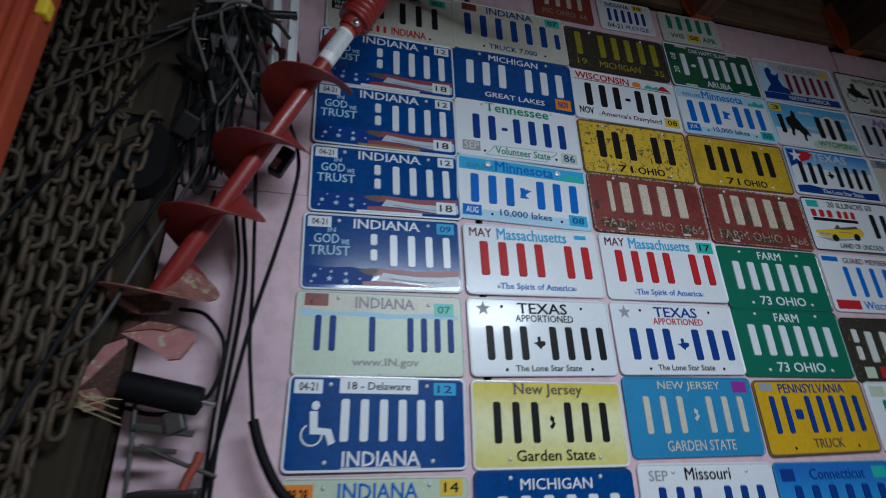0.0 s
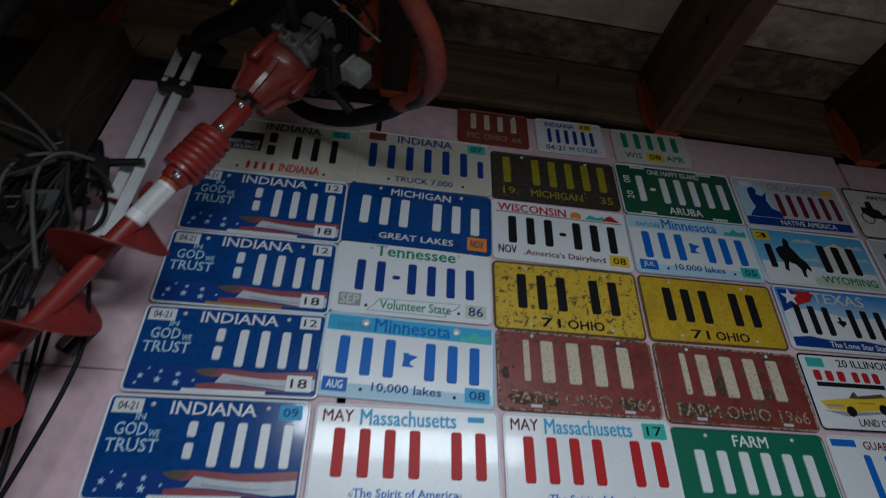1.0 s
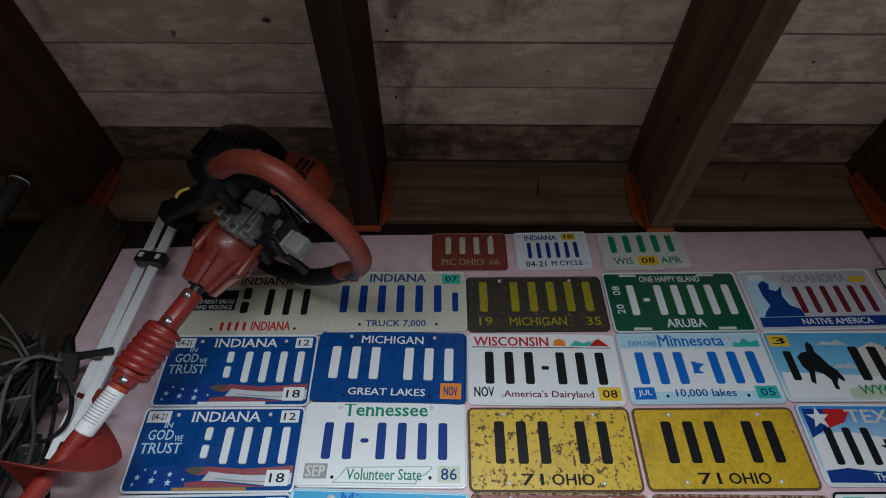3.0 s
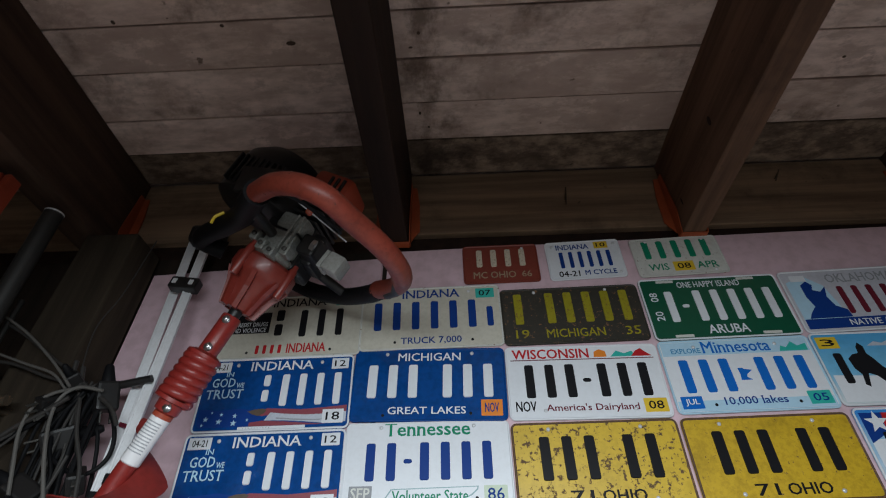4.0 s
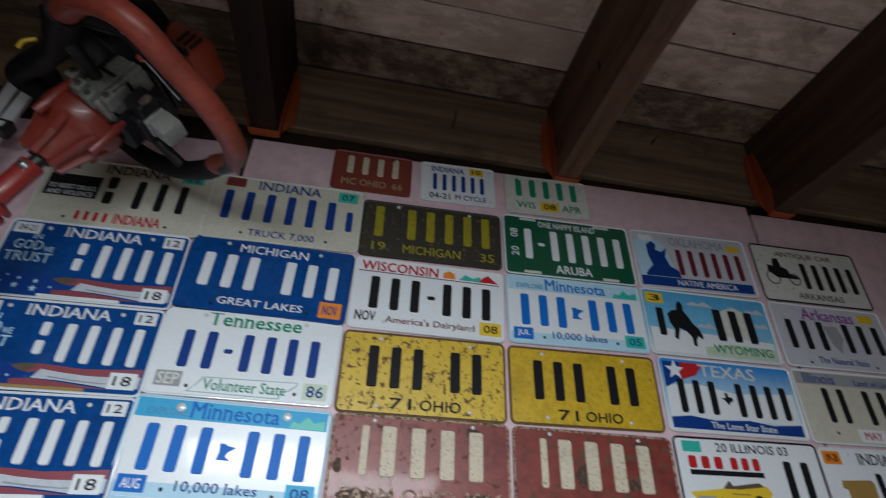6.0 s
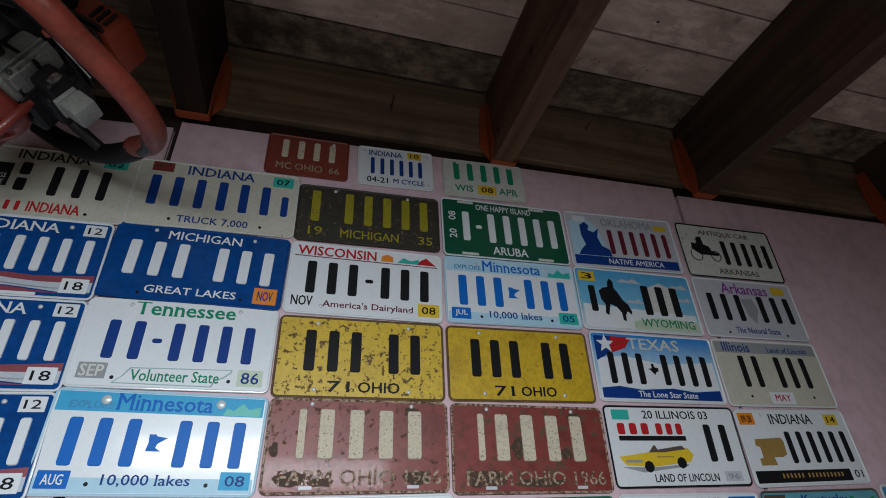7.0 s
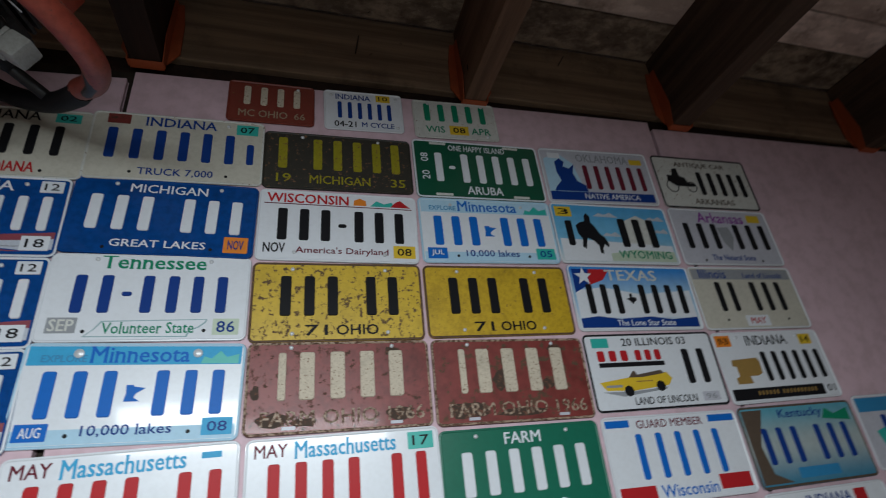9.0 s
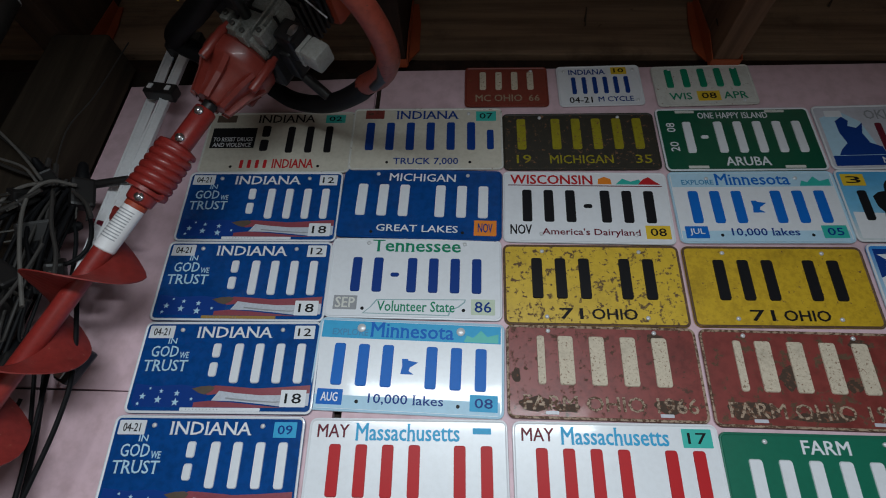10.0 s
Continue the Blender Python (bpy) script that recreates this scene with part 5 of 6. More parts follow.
for k in range(4):
    bm = bmesh.new()
    a = radians(-100 + 90 * k)
    lathe(bm, [(0.0065, 0.186), (0.0075, 0.19), (0.0075, 0.240), (0.0048, 0.246), (0.0048, 0.252)], 10, Matrix.Translation((0.057 * math.cos(a), 0.057 * math.sin(a), 0)))
    part("screw_boss", bm, ENGINE_RED, gear, smooth=True)

# two-stroke engine above it
engine = part("engine_block", box(bmesh.new(), -0.045, 0.055, -0.02, 0.055, 0.240, 0.33, 0.008), PLASTIC, auger, "black and grey two-stroke engine")
bm = bmesh.new()
box(bm, -0.006, 0.050, -0.052, -0.010, 0.254, 0.292, 0.006)
box(bm, -0.002, 0.052, -0.054, -0.010, 0.294, 0.328, 0.009)
lathe(bm, [(0.034, 0.239), (0.038, 0.242), (0.038, 0.250), (0.032, 0.254)], 26, Matrix.Translation((0.012, -0.022, 0)))
part("crankcase", bm, CAST, engine, "grey cast crankcase", True)
for x in (0.034, 0.044):
    part("web", box(bmesh.new(), x - 0.0022, x + 0.0022, -0.059, -0.048, 0.250, 0.326, 0.0015), CAST, engine)
part("gasket", box(bmesh.new(), -0.0065, 0.0505, -0.0525, -0.012, 0.2915, 0.2945, 0.0008), PLASTIC, engine, "dark joint line")
for x, z in ((-0.016, 0.262), (0.006, 0.250), (0.028, 0.245), (0.052, 0.256)):
    bm = box(bmesh.new(), x - 0.008, x + 0.008, -0.064, -0.040, z - 0.010, z + 0.010, 0.003)
    part("lug", bm, CAST, engine)
    bm = lathe(bmesh.new(), [(0.0042, 0.0), (0.0042, 0.003), (0.002, 0.004)], 10, Matrix.Translation((x, -0.064, z)) @ pose(0, 0, 0, 90, 0, 0))
    part("bolt", bm, DULLSTEEL, engine, smooth=True)
for k in range(7):
    part("cooling_fin", box(bmesh.new(), -0.052, 0.052, -0.030, 0.060, 0.330 + k * 0.0115, 0.3365 + k * 0.0115, 0.002), PLASTIC, engine)
part("bracket", box(bmesh.new(), -0.004, 0.092, -0.098, -0.090, 0.318, 0.372, 0.002, Matrix.Rotation(radians(-14), 4, "Y")), PLASTIC, engine, "black bracket with bright edge")
# thin bright line along the lower edge of the bracket
part("bracket_edge", tube(bmesh.new(), [Vector((0.022, -0.1, 0.336)), Vector((0.095, -0.1, 0.314)), Vector((0.165, -0.1, 0.293))], 0.0011, 6), BOLT, engine, "thin bright edge line", True)
for x, z in ((0.004, 0.371), (0.045, 0.335), (0.078, 0.318)):
    bm = bmesh.new()
    lathe(bm, [(0.006, 0.0), (0.006, 0.006), (0.003, 0.008)], 10, Matrix.Translation((x, -0.099, z)) @ pose(0, 0, 0, 90, 0, 0))
    part("bolt", bm, STEEL if z > 0.36 else RUSTRED, engine, smooth=True)
carb = part("carburettor", box(bmesh.new(), 0.055, 0.090, -0.045, 0.006, 0.268, 0.305, 0.006), PLASTIC, auger, "dark carburettor with pale air cleaner")
bm = lathe(bmesh.new(), [(0.015, 0.0), (0.018, 0.002), (0.018, 0.010), (0.014, 0.012)], 18, pose(0.076, -0.030, 0.288, 0, 90, 0))
part("collar", bm, STEEL, carb, "bright steel collar", True)
bm = box(bmesh.new(), 0.088, 0.120, -0.048, -0.014, 0.268, 0.302, 0.005, Matrix.Rotation(radians(6), 4, "Y"))
box(bm, 0.081, 0.0885, -0.048, -0.014, 0.266, 0.300, 0.002, Matrix.Rotation(radians(6), 4, "Y"))
part("air_cleaner", bm, WHITEPL, carb, "pale plastic air cleaner", True)
part("intake_block", box(bmesh.new(), 0.02, 0.075, -0.01, 0.05, 0.262, 0.325, 0.006), PLASTIC, carb)
tank = part("fuel_tank", box(bmesh.new(), -0.02, 0.062, -0.02, 0.075, 0.395, 0.452, 0.014), TANK, auger, "orange fuel tank", True)
for k in range(3):
    part("vent_slot", box(bmesh.new(), 0.018 + k * 0.013, 0.0235 + k * 0.013, -0.024, -0.0195, 0.412, 0.440, 0.001), PLASTIC, tank)
bm = bmesh.new()
lathe(bm, [(0.086, 0.318), (0.098, 0.326), (0.098, 0.392), (0.090, 0.420), (0.064, 0.446), (0.02, 0.452)], 28, Matrix.Translation((-0.088, 0.004, 0)) @ Matrix.Diagonal((0.92, 0.9, 1, 1)))
cover = part("recoil_cover", bm, PLASTIC, auger, "black plastic recoil starter cover", True)
for k in range(9):
    part("rib", box(bmesh.new(), -0.130 + k * 0.012, -0.126 + k * 0.012, -0.0865, -0.070, 0.332, 0.392, 0.0015), PLASTIC, cover)
part("choke_lever", tube(bmesh.new(), spline([(-0.096, -0.072, 0.246), (-0.094, -0.076, 0.258), (-0.086, -0.074, 0.272)]), 0.0027, 8), YELLOWP, auger, "yellow choke lever", True)

loop = [(-0.02, 0.105), (0.03, 0.165), (0.085, 0.222), (0.140, 0.268), (0.190, 0.289), (0.228, 0.283), (0.256, 0.245), (0.287, 0.203), (0.302, 0.160), (0.302, 0.115), (0.278, 0.066), (0.235, 0.02)]
part("handle_bar", tube(bmesh.new(), spline([(a - 0.026, 0.018 - b, 0.272) for a, b in loop[2:]], 5), 0.0158, 16), HANDLE, auger, "orange-red tubular handle loop", True)
part("grip", tube(bmesh.new(), spline([(0.214, -0.006, 0.272), (0.185, 0.03, 0.270), (0.119, 0.093, 0.268), (0.05, 0.140, 0.268), (-0.01, 0.160, 0.268), (-0.05, 0.150, 0.270)], 5), 0.0165, 14), RUBBER, auger, "black foam hand grip", True)
part("grip", tube(bmesh.new(), spline([(0.062, -0.207, 0.272), (0.022, -0.160, 0.272), (-0.022, -0.105, 0.272), (-0.07, -0.06, 0.270), (-0.124, -0.012, 0.268), (-0.20, 0.05, 0.262), (-0.235, 0.09, 0.255), (-0.20, 0.12, 0.262)], 5), 0.020, 14), RUBBER, auger, "black foam hand grip", True)
part("stay", tube(bmesh.new(), [Vector((0.278, -0.12, 0.268)), Vector((0.262, -0.06, 0.262)), Vector((0.24, -0.03, 0.262))], 0.008, 10), PLASTIC, auger, smooth=True)
part("stay", tube(bmesh.new(), [Vector((0.02, -0.15, 0.268)), Vector((0.01, -0.08, 0.275)), Vector((0.0, -0.03, 0.28))], 0.009, 10), PLASTIC, auger, smooth=True)
part("stay", tube(bmesh.new(), [Vector((0.12, 0.09, 0.268)), Vector((0.06, 0.05, 0.275)), Vector((0.02, 0.02, 0.28))], 0.009, 10), PLASTIC, auger, smooth=True)
part("throttle_cable", tube(bmesh.new(), spline([(0.03, -0.05, 0.345), (0.085, -0.06, 0.335), (0.13, -0.08, 0.31), (0.15, -0.12, 0.30), (0.10, -0.18, 0.295), (0.06, -0.2, 0.28)], 6), 0.0028, 8), RUBBER, auger, smooth=True)

# ---- folded tripod leaning in the corner ----
def leg(px, py, dx, dy, dz, z0, z1):
    base, d = Vector((px, py, 2.0)), Vector((dx, dy, dz)).normalized()
    return base + d * (z0 - 2.0) / d.z, base + d * (z1 - 2.0) / d.z


tripod = empty("tripod", Matrix.Translation((-0.12, -0.09, 1.86)), "folded aluminium tripod with black clamps", "tripod")
for px, py, dx, dy, dz, z0, z1 in ((-0.135, -0.078, -0.081, 0.125, 0.987, 1.862, 2.44), (-0.103, -0.094, -0.050, 0.129, 0.991, 1.885, 2.44)):
    a, b = leg(px, py, dx, dy, dz, z0, z1)
    d = (b - a).normalized()
    m = Matrix.Translation(a - Vector((-0.12, -0.09, 1.86))) @ d.to_track_quat("Z", "Y").to_matrix().to_4x4()
    bm = bmesh.new()
    ln = (b - a).length
    box(bm, -0.0092, 0.0092, -0.006, 0.006, 0, ln, 0.003)
    for sx in (-1, 1):
        box(bm, sx * 0.0068 - 0.0020, sx * 0.0068 + 0.0020, -0.0075, 0.0075, 0.001, ln - 0.001, 0.001)
    bmesh.ops.transform(bm, matrix=m, verts=bm.verts[:])
    limb = part("leg", bm, ALU, tripod)
    bm = box(bmesh.new(), -0.0105, 0.0105, -0.0095, 0.0095, -0.014, 0.004, 0.003, m)
    part("foot", bm, RUBBER, limb)
mc = Matrix.Translation(Vector((-0.120, -0.070, 2.279)) - Vector((-0.12, -0.09, 1.86))) @ pose(0, 0, 0, -7, 7, 2)
clamp = part("clamp", box(bmesh.new(), -0.030, 0.030, -0.012, 0.012, -0.014, 0.014, 0.003, mc), PLASTIC, tripod, "black plastic leg clamp")
for sx in (-0.019, 0.017):
    part("rivet", box(bmesh.new(), sx - 0.0045, sx + 0.0045, -0.0145, -0.0115, -0.0060, 0.0060, 0.001, mc), ALU, clamp)
ms = Matrix.Translation(Vector((-0.118, -0.084, 1.972)) - Vector((-0.12, -0.09, 1.86))) @ pose(0, 0, 0, -7, 18, -14)
part("strap", box(bmesh.new(), -0.034, 0.034, -0.010, 0.012, -0.004, 0.004, 0.002, ms), INK["maroon"], tripod, "dark red strap")
part("head", box(bmesh.new(), -0.045, 0.03, 0.03, 0.075, 0.555, 0.60, 0.008), PLASTIC, tripod)

# ---- cables on a bracket ----
def cable(pts, r, material, label="thin black cable hanging from the bracket", per=8):
    return tagged(part("cable", tube(bmesh.new(), spline(pts, per), r, 8), material, smooth=True), label, "cable", "cables by the post")


bracket = tagged(part("wall_bracket", tube(bmesh.new(), spline([(-0.290, -0.07, 2.032), (-0.25, -0.095, 2.034), (-0.16, -0.102, 2.042), (-0.098, -0.100, 2.055)], 5), 0.0075, 10), PLASTIC, smooth=True), "black bracket arm fixed to the post", "bracket")
cable([(-0.211, -0.110, 2.047), (-0.158, -0.086, 1.936), (-0.139, -0.066, 1.718), (-0.123, -0.058, 1.531), (-0.116, -0.054, 1.421), (-0.099, -0.050, 1.309)], 0.0032, RUBBER)
tagged(part("hose", tube(bmesh.new(), spline([(-0.099, -0.050, 1.311), (-0.083, -0.050, 1.267), (-0.057, -0.050, 1.221), (-0.031, -0.050, 1.195), (0.01, -0.05, 1.16)]), 0.0078, 12), RUBBER, smooth=True), "black rubber hose hanging on a cable", "hose")
cable([(-0.100, -0.110, 1.830), (-0.069, -0.110, 1.733), (-0.072, -0.100, 1.661), (-0.091, -0.090, 1.561), (-0.115, -0.080, 1.451), (-0.132, -0.070, 1.342), (-0.146, -0.060, 1.259), (-0.160, -0.050, 1.15)], 0.0034, RUBBER)
cable([(-0.227, -0.040, 1.477), (-0.189, -0.041, 1.470), (-0.157, -0.043, 1.431), (-0.153, -0.044, 1.387), (-0.167, -0.046, 1.344), (-0.197, -0.047, 1.324), (-0.237, -0.049, 1.320), (-0.271, -0.050, 1.329)], 0.0032, RUBBER, "black cable looped round a roller")
cable([(-0.190, -0.06, 1.80), (-0.167, -0.030, 1.653), (-0.152, -0.030, 1.569), (-0.150, -0.030, 1.480), (-0.153, -0.030, 1.389), (-0.157, -0.030, 1.306), (-0.156, -0.030, 1.14)], 0.0030, RUBBER)
cable([(-0.170, -0.06, 1.80), (-0.155, -0.030, 1.654), (-0.139, -0.030, 1.550), (-0.139, -0.030, 1.462), (-0.144, -0.030, 1.372), (-0.147, -0.030, 1.290), (-0.148, -0.030, 1.14)], 0.0036, RUBBER)
cable([(-0.228, -0.11, 2.023), (-0.269, -0.12, 1.971), (-0.309, -0.153, 1.91), (-0.351, -0.2, 1.834), (-0.389, -0.227, 1.782)], 0.0022, GREYCABLE, "grey cable drawn aside from the bracket")
cable([(-0.227, -0.112, 2.016), (-0.261, -0.12, 1.975), (-0.312, -0.153, 1.88), (-0.361, -0.2, 1.778), (-0.395, -0.24, 1.701)], 0.0022, GREYCABLE, "grey cable drawn aside from the bracket")
cable([(-0.307, -0.12, 1.876), (-0.329, -0.16, 1.762), (-0.361, -0.2, 1.625), (-0.395, -0.25, 1.491)], 0.0026, RUBBER, "black cable slung across the hanging chains")
cable([(-0.215, -0.10, 1.95), (-0.244, -0.080, 1.784), (-0.247, -0.108, 1.686), (-0.281, -0.126, 1.568), (-0.309, -0.154, 1.476), (-0.330, -0.182, 1.357), (-0.345, -0.210, 1.26)], 0.0032, RUBBER)
cable([(-0.20, -0.10, 1.92), (-0.212, -0.080, 1.789), (-0.227, -0.105, 1.674), (-0.253, -0.140, 1.555), (-0.288, -0.165, 1.417), (-0.307, -0.200, 1.373)], 0.0032, GREYCABLE, "grey cable with a frayed end")
cable([(-0.246, -0.110, 2.089), (-0.231, -0.105, 1.962), (-0.205, -0.100, 1.860), (-0.185, -0.09, 1.78)], 0.0042, GREYCABLE, "grey cable hanging from the bracket")
cable([(-0.227, -0.112, 2.076), (-0.196, -0.110, 1.975), (-0.165, -0.10, 1.899), (-0.150, -0.09, 1.83)], 0.0042, GREYCABLE, "grey cable hanging from the bracket")
cable([(-0.208, -0.020, 1.698), (-0.218, -0.020, 1.619), (-0.255, -0.020, 1.542), (-0.277, -0.030, 1.500)], 0.0030, RUBBER)
cable([(-0.214, -0.110, 2.043), (-0.261, -0.120, 1.989), (-0.268, -0.120, 1.918), (-0.240, -0.115, 1.846), (-0.222, -0.110, 1.760)], 0.0036, GREYCABLE, "grey cable hanging from the bracket")
cable([(-0.212, -0.110, 2.040), (-0.219, -0.120, 1.949), (-0.195, -0.115, 1.884), (-0.210, -0.110, 1.839), (-0.235, -0.110, 1.76)], 0.0034, RUBBER)
cable([(-0.205, -0.110, 2.040), (-0.293, -0.120, 2.096), (-0.379, -0.125, 2.150), (-0.470, -0.125, 2.187)], 0.0030, GREYCABLE, "grey cable strung to the dark wall")
cable([(-0.208, -0.110, 2.036), (-0.282, -0.120, 2.056), (-0.363, -0.125, 2.082), (-0.46, -0.125, 2.087)], 0.0030, GREYCABLE, "grey cable strung to the dark wall")
cable([(-0.214, -0.110, 2.036), (-0.260, -0.125, 1.968), (-0.322, -0.125, 1.930), (-0.40, -0.13, 1.90)], 0.0040, RUBBER)
cable([(-0.183, -0.105, 2.044), (-0.124, -0.110, 1.961), (-0.123, -0.105, 1.911), (-0.163, -0.110, 1.891), (-0.235, -0.115, 1.946), (-0.20, -0.115, 2.03)], 0.0036, RUBBER, "looped black cable on the bracket")
cable([(-0.202, -0.100, 2.38), (-0.224, -0.100, 2.242), (-0.246, -0.102, 2.159), (-0.231, -0.104, 2.05)], 0.0012, GREYCABLE, "thin grey wire beside the post")
# pale and grey strands that fan out from the bracket
cable([(-0.414, -0.135, 2.177), (-0.347, -0.137, 2.137), (-0.291, -0.139, 2.096), (-0.246, -0.141, 2.059), (-0.209, -0.143, 2.025)], 0.0024, PALECABLE, "pale thin cable sagging from the dark wall")
cable([(-0.376, -0.135, 2.094), (-0.313, -0.137, 2.072), (-0.255, -0.139, 2.052), (-0.217, -0.141, 2.022)], 0.0022, PALECABLE, "pale thin cable sagging from the dark wall")
cable([(-0.197, -0.135, 2.026), (-0.238, -0.137, 2.016), (-0.26, -0.139, 1.995), (-0.261, -0.141, 1.951), (-0.241, -0.143, 1.896), (-0.22, -0.145, 1.841), (-0.204, -0.147, 1.791)], 0.003, PALECABLE, "pale grey cable looped over the bracket")
cable([(-0.154, -0.135, 2.02), (-0.197, -0.137, 2.026), (-0.22, -0.139, 2.006), (-0.218, -0.141, 1.966), (-0.198, -0.143, 1.911), (-0.173, -0.145, 1.859), (-0.147, -0.147, 1.808)], 0.003, PALECABLE, "pale grey cable looped over the bracket")
cable([(-0.301, -0.135, 1.94), (-0.274, -0.137, 1.961), (-0.243, -0.139, 1.978), (-0.203, -0.141, 2.007)], 0.004, GREYCABLE, "grey cable drawn aside from the bracket")
cable([(-0.201, -0.135, 1.795), (-0.185, -0.137, 1.83), (-0.171, -0.139, 1.872), (-0.162, -0.141, 1.911)], 0.0028, GREYCABLE, "grey cable drawn aside from the bracket")
cable([(-0.188, -0.135, 2.007), (-0.166, -0.137, 1.948), (-0.136, -0.139, 1.894), (-0.121, -0.141, 1.844)], 0.0032, GREYCABLE, "grey cable hanging from the bracket")
cable([(-0.153, -0.135, 2.008), (-0.125, -0.137, 1.988), (-0.103, -0.139, 1.959)], 0.0036, GREYCABLE, "short grey cable end on the bracket")
rc = random.Random(21)
for k in range(13):
    x, y, low = rc.uniform(-0.250, -0.160), rc.uniform(-0.125, -0.075), rc.uniform(1.64, 1.90)
    w = rc.uniform(0.006, 0.022)
    top = 2.036 + 0.05 * (x + 0.2)
    cable([(x, y, top + 0.012), (x - w, y - 0.01, (top + low) / 2 + 0.05), (x - w * 0.7, y, low + 0.03), (x, y + 0.008, low), (x + w * 0.7, y, low + 0.04), (x + w, y - 0.006, (top + low) / 2), (x + 0.008, y + 0.004, top + 0.010)],
          rc.choice((0.0026, 0.0032, 0.0038)), rc.choice((RUBBER, RUBBER, RUBBER, GREYCABLE)), "looped cable hung over the bracket", 6)


def plug(x, y, z, rx, ry, rz, s=1.0):
    m = pose(x, y, z, rx, ry, rz)
    p = empty("cable_plug", m, "black moulded plug on a cable end", "plug", "plugs by the post")
    part("body", box(bmesh.new(), -0.014 * s, 0.014 * s, -0.011 * s, 0.011 * s, -0.020 * s, 0.020 * s, 0.004 * s), PLASTIC, p)
    part("collar", lathe(bmesh.new(), [(0.008 * s, 0.018 * s), (0.009 * s, 0.022 * s), (0.006 * s, 0.042 * s), (0.004 * s, 0.046 * s)], 12), RUBBER, p, smooth=True)
    for q in (-0.006, 0.006):
        part("pin", box(bmesh.new(), (q - 0.001) * s, (q + 0.001) * s, -0.003 * s, 0.003 * s, -0.036 * s, -0.019 * s, 0.0004), DULLSTEEL, p)


for k in range(11):
    plug(rc.uniform(-0.25, -0.16), rc.uniform(-0.13, -0.09), rc.uniform(1.72, 2.06), rc.uniform(-60, 60), rc.uniform(-60, 60), rc.uniform(0, 180), rc.uniform(0.8, 1.35))

# dark adaptor block among the cables
adaptor = empty("power_adaptor", pose(-0.245, -0.085, 1.80, 5, 24, -10), "black power adaptor hanging among cables", "power adaptor")
part("body", box(bmesh.new(), -0.032, 0.032, -0.02, 0.02, -0.042, 0.042, 0.008), PLASTIC, adaptor)
part("strain_relief", lathe(bmesh.new(), [(0.006, 0.04), (0.007, 0.046), (0.004, 0.066)], 10), RUBBER, adaptor, smooth=True)

# small clasp that shows between the flights
clasp = empty("buckle", pose(-0.098, -0.07, 1.742, 0, 24, 0), "black plastic buckle with a bright clip", "buckle")
part("body", box(bmesh.new(), -0.013, 0.013, -0.011, 0.011, -0.028, 0.028, 0.005), PLASTIC, clasp)
part("clip", box(bmesh.new(), -0.011, 0.003, -0.014, -0.0105, -0.024, -0.002, 0.002), STEEL, clasp, "bright steel clip")

# ---- odds and ends below the auger ----
roller = empty("rubber_roller", pose(-0.222, -0.07, 1.346, 0, 102, 0), "black rubber roller on a wall peg", "roller")
part("barrel", lathe(bmesh.new(), [(0.010, -0.060), (0.0205, -0.054), (0.0205, 0.046), (0.019, 0.052), (0.008, 0.056)], 20), RUBBER, roller, smooth=True)
part("axle", lathe(bmesh.new(), [(0.004, -0.075), (0.004, 0.072)], 10), STEEL, roller, smooth=True)
tool = empty("bar_clamp", pose(-0.223, -0.06, 1.288), "grey steel bar clamp with a rusty red screw handle", "clamp")
part("bar", tube(bmesh.new(), [Vector((-0.034, 0, 0.050)), Vector((-0.028, 0, -0.015)), Vector((-0.020, 0, -0.16))], 0.0034, 8), DULLSTEEL, tool, smooth=True)
part("jaw", box(bmesh.new(), -0.030, 0.046, -0.008, 0.008, 0.006, 0.016, 0.002, pose(0, 0, 0, 0, 8, 0)), DULLSTEEL, tool)
part("jaw", box(bmesh.new(), -0.024, 0.030, -0.007, 0.007, -0.020, -0.013, 0.002, pose(0, 0, 0, 0, 4, 0)), DULLSTEEL, tool)
part("slider", box(bmesh.new(), 0.014, 0.040, -0.014, 0.010, -0.004, 0.026, 0.004, pose(0, 0, 0, 0, -20, 0)), DULLSTEEL, tool)
part("screw", tube(bmesh.new(), [Vector((-0.016, -0.004, -0.010)), Vector((0.030, -0.006, -0.030)), Vector((0.086, -0.008, -0.052))], 0.0030, 8), DULLSTEEL, tool, smooth=True)
part("handle", tube(bmesh.new(), spline([(0.046, -0.012, -0.066), (0.052, -0.012, -0.048), (0.058, -0.012, -0.036), (0.062, -0.012, -0.020)], 4), 0.0062, 10), RUSTRED, tool, "rusty red tommy bar handle", True)
case = empty("tool_case", pose(-0.200, -0.045, 1.175, 0, 0, 0), "small black plastic case against the wall", "case")
part("body", box(bmesh.new(), -0.042, 0.042, -0.032, 0.032, -0.045, 0.034, 0.006), PLASTIC, case)
part("lid", box(bmesh.new(), -0.043, 0.043, -0.033, 0.033, 0.0345, 0.046, 0.004), PLASTIC, case)
shelf_peg = tagged(part("wall_peg", tube(bmesh.new(), [Vector((-0.20, 0.004, 1.11)), Vector((-0.20, -0.08, 1.118))], 0.008, 10), IRON, smooth=True), "iron peg under the black case", "peg")

# ---- chains beside the post ----
def link_mesh():
    bm = bmesh.new()
    pts = []
    for k in range(16):
        a = 2 * math.pi * k / 16
        pts.append(Vector((0.0115 * math.cos(a), 0, 0.0115 * math.sin(a) + (0.0095 if math.sin(a) > 0.01 else -0.0095 if math.sin(a) < -0.01 else 0.0))))
    tube(bm, pts, 0.0044, 6, True)
    me = bpy.data.meshes.new("link")
    bm.to_mesh(me)
    bm.free()
    me.shade_smooth()
    me.materials.append(IRON)
    return me


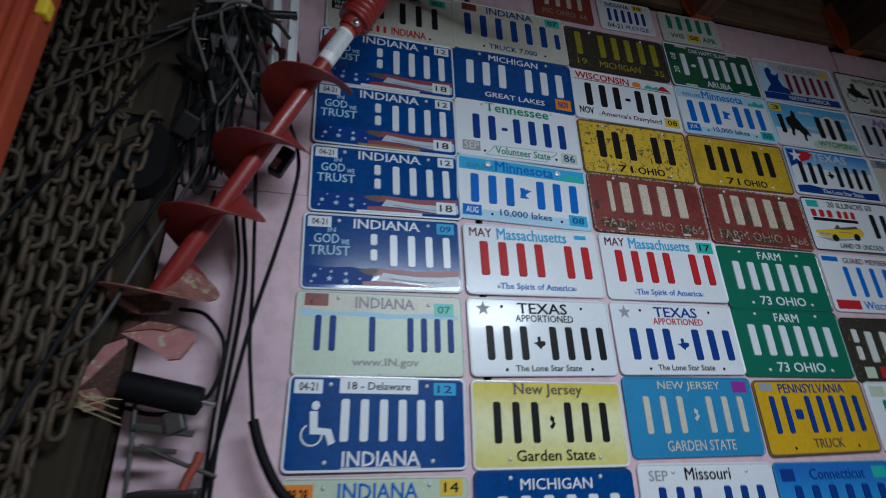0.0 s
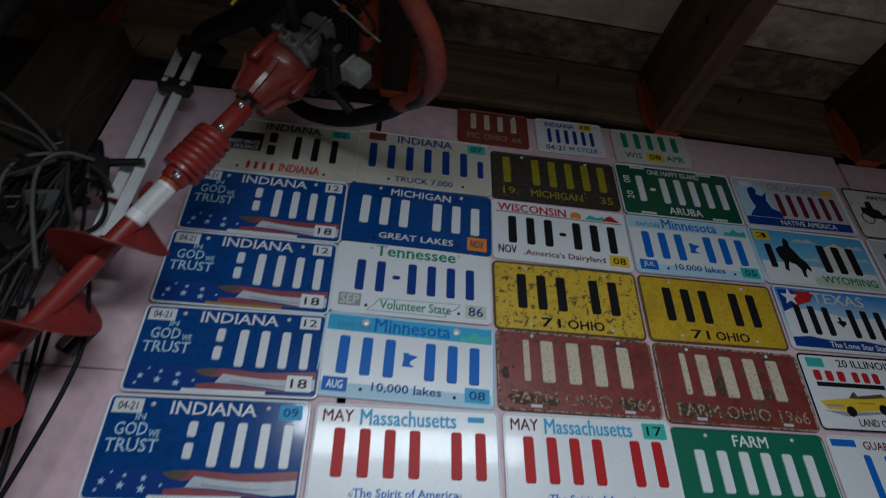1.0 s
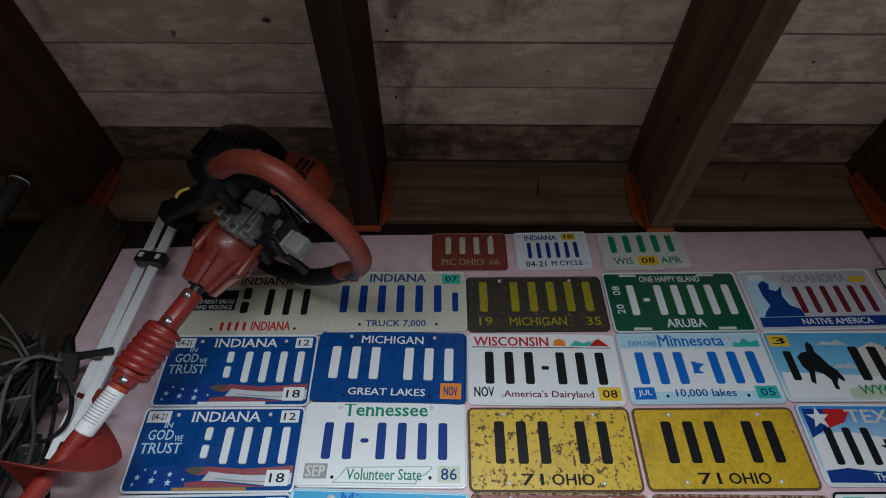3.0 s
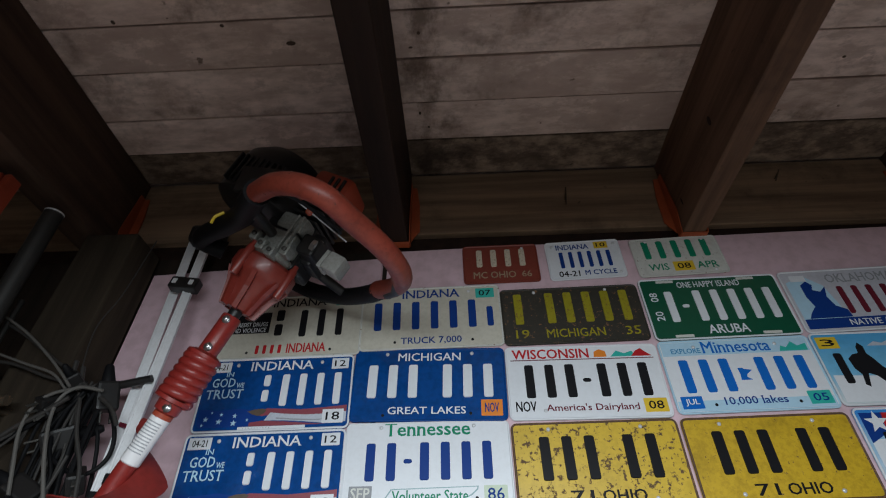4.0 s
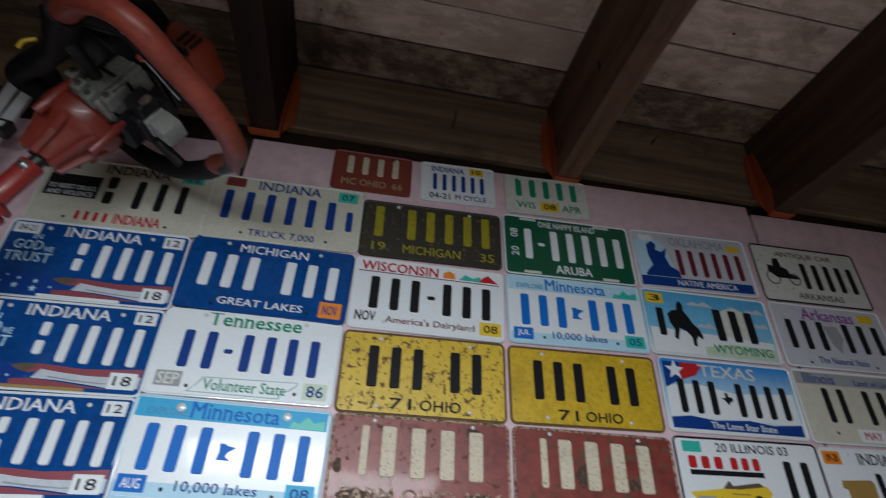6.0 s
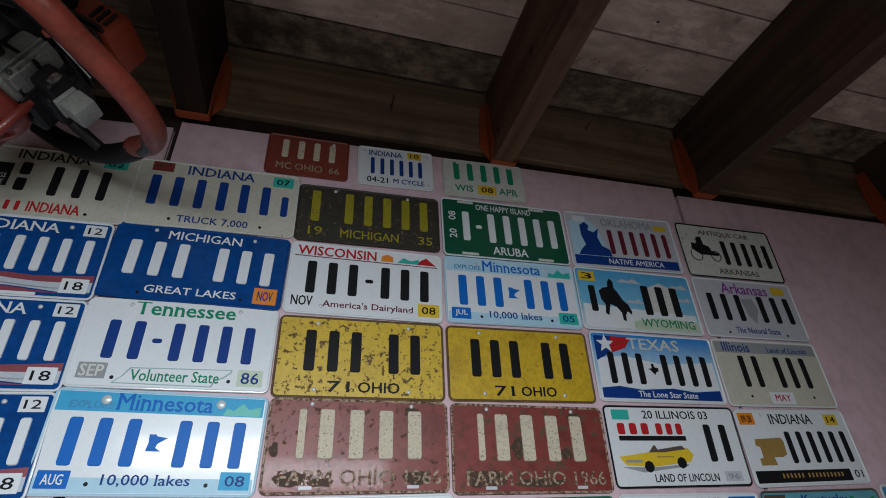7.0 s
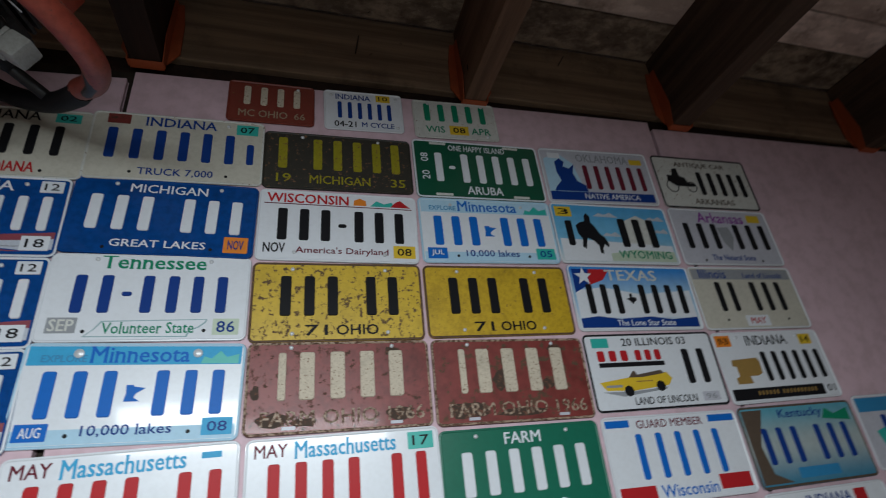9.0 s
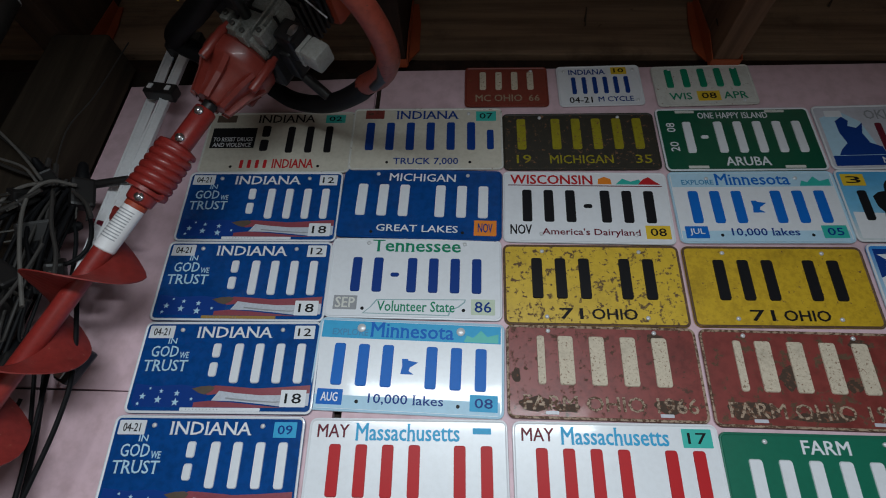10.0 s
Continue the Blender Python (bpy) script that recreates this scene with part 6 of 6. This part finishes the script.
LINK = link_mesh()


def chain(pts, label):
    path = spline(pts, 10)
    c = empty("chain", Matrix.Translation(path[0]), label, "chain", "chains by the post")
    dist, k, want = 0.0, 0, 0.0
    for a, b in zip(path, path[1:]):
        seg = (b - a).length
        while want <= dist + seg:
            q = a + (b - a) * ((want - dist) / seg)
            ob = new("link", LINK)
            ob.parent = c
            ob.matrix_local = Matrix.Translation(q - path[0]) @ (b - a).to_track_quat("Z", "Y").to_matrix().to_4x4() @ pose(0, 0, 0, 0, rc.uniform(-7, 7), 38 + 90 * (k % 2) + rc.uniform(-14, 14))
            want += 0.0315
            k += 1
        dist += seg


for x, y, top, low in ((-0.335, -0.135, 1.99, 1.02), (-0.362, -0.150, 1.99, 1.02), (-0.392, -0.140, 1.99, 1.02), (-0.422, -0.160, 1.99, 1.02), (-0.452, -0.140, 1.99, 1.02), (-0.480, -0.17, 1.99, 1.02), (-0.378, -0.185, 1.72, 1.02), (-0.428, -0.195, 1.62, 1.02)):
    w = [rc.uniform(-0.008, 0.008) for _ in range(5)]
    chain([(x + w[k], y + w[4 - k] * 0.6, top + (low - top) * k / 4) for k in range(5)], "hanging length of dull iron chain")
chain([(-0.292, -0.135, 1.745), (-0.300, -0.135, 1.70), (-0.308, -0.132, 1.60), (-0.312, -0.132, 1.45), (-0.318, -0.132, 1.30)], "short iron chain hanging from a hook")
# black body stands in for a dark hollow with a wooden lip and strap
pulley = empty("dark_hollow", Matrix.Translation((-0.315, -0.118, 1.70)), "black form for a dark hollow with wooden lip and strap", "pulley")
bm = bmesh.new()
prism(bm, rounded(0.115, 0.135, 0.045, 6), -0.012, 0.012, 0.004)
bmesh.ops.transform(bm, matrix=pose(0, 0, -0.005, 90, 0, 0), verts=bm.verts[:])
part("cheek", bm, RUBBER, pulley)
for name, pts, mat, tag in (("lip", [(-0.064, 0.058), (-0.020, 0.070), (0.034, 0.066), (0.040, 0.056), (-0.010, 0.058), (-0.060, 0.048)], POSTWOOD, "worn upper lip"),
                            ("strap", [(-0.060, 0.000), (-0.020, 0.022), (0.006, 0.046), (0.028, 0.046), (0.022, 0.030), (-0.012, 0.004), (-0.056, -0.012)], POSTWOOD, "worn curved strap")):
    bm = prism(bmesh.new(), pts, -0.004, 0.004, 0.002)
    bmesh.ops.transform(bm, matrix=pose(0, -0.016, 0, 90, 0, 0), verts=bm.verts[:])
    part(name, bm, mat, pulley, tag)
tagged(part("wall_rail", tube(bmesh.new(), [Vector((-0.70, -0.15, 2.00)), Vector((-0.30, -0.15, 2.00))], 0.009, 10), IRON, smooth=True), "dark iron rail carrying the chains", "rail")
tagged(part("wall_rail", tube(bmesh.new(), [Vector((-0.34, -0.002, 2.00)), Vector((-0.34, -0.15, 2.00))], 0.009, 10), IRON, smooth=True), "dark iron rail stub in the post", "rail")

# ---- orange ribbed case and grey bars in the corner ----
crate = empty("plastic_case", pose(-0.518, -0.305, 1.0), "orange ribbed plastic case standing in the corner", "case")
part("body", box(bmesh.new(), -0.16, 0.098, -0.025, 0.025, 0.0, 1.39, 0.010), CRATE, crate)
for k, x in enumerate((0.110, 0.124, 0.138)):
    part("rib", box(bmesh.new(), x - 0.009, x + 0.004, -0.019 + 0.006 * k, 0.022, 0.01, 1.38, 0.003), CRATE, crate)
part("latch", box(bmesh.new(), 0.136, 0.149, -0.012, 0.004, 0.765, 0.79, 0.003), YELLOWP, crate, "yellow latch")
slab("trim_ledge", -1.69, -0.355, -0.335, -0.001, 0.97, 0.998, PLANK)
for (ax, ay, az), (bx, by, bz), w in (((-0.368, -0.200, 2.380), (-0.402, -0.165, 2.012), 0.018), ((-0.406, -0.125, 2.216), (-0.409, -0.125, 2.02), 0.006)):
    a, b = Vector((ax, ay, az)), Vector((bx, by, bz))
    ob = empty("metal_tube", Matrix.Translation(b) @ (a - b).to_track_quat("Z", "Y").to_matrix().to_4x4(), "grey metal tube with an open end in the dark corner", "tube", "tubes in the corner")
    n = (a - b).length
    part("tube", lathe(bmesh.new(), [(w * 0.80, n - 0.06), (w * 0.80, n), (w, n), (w, 0.0), (w * 0.80, 0.0)], 20), BARGREY, ob, smooth=True)
    if w > 0.01:
        ring = [Vector((w * 0.92 * math.cos(6.2832 * k / 18), w * 0.92 * math.sin(6.2832 * k / 18), n)) for k in range(18)]
        part("rim", tube(bmesh.new(), ring, 0.0022, 6, True), ALU, ob, "bright rim of the open end", True)
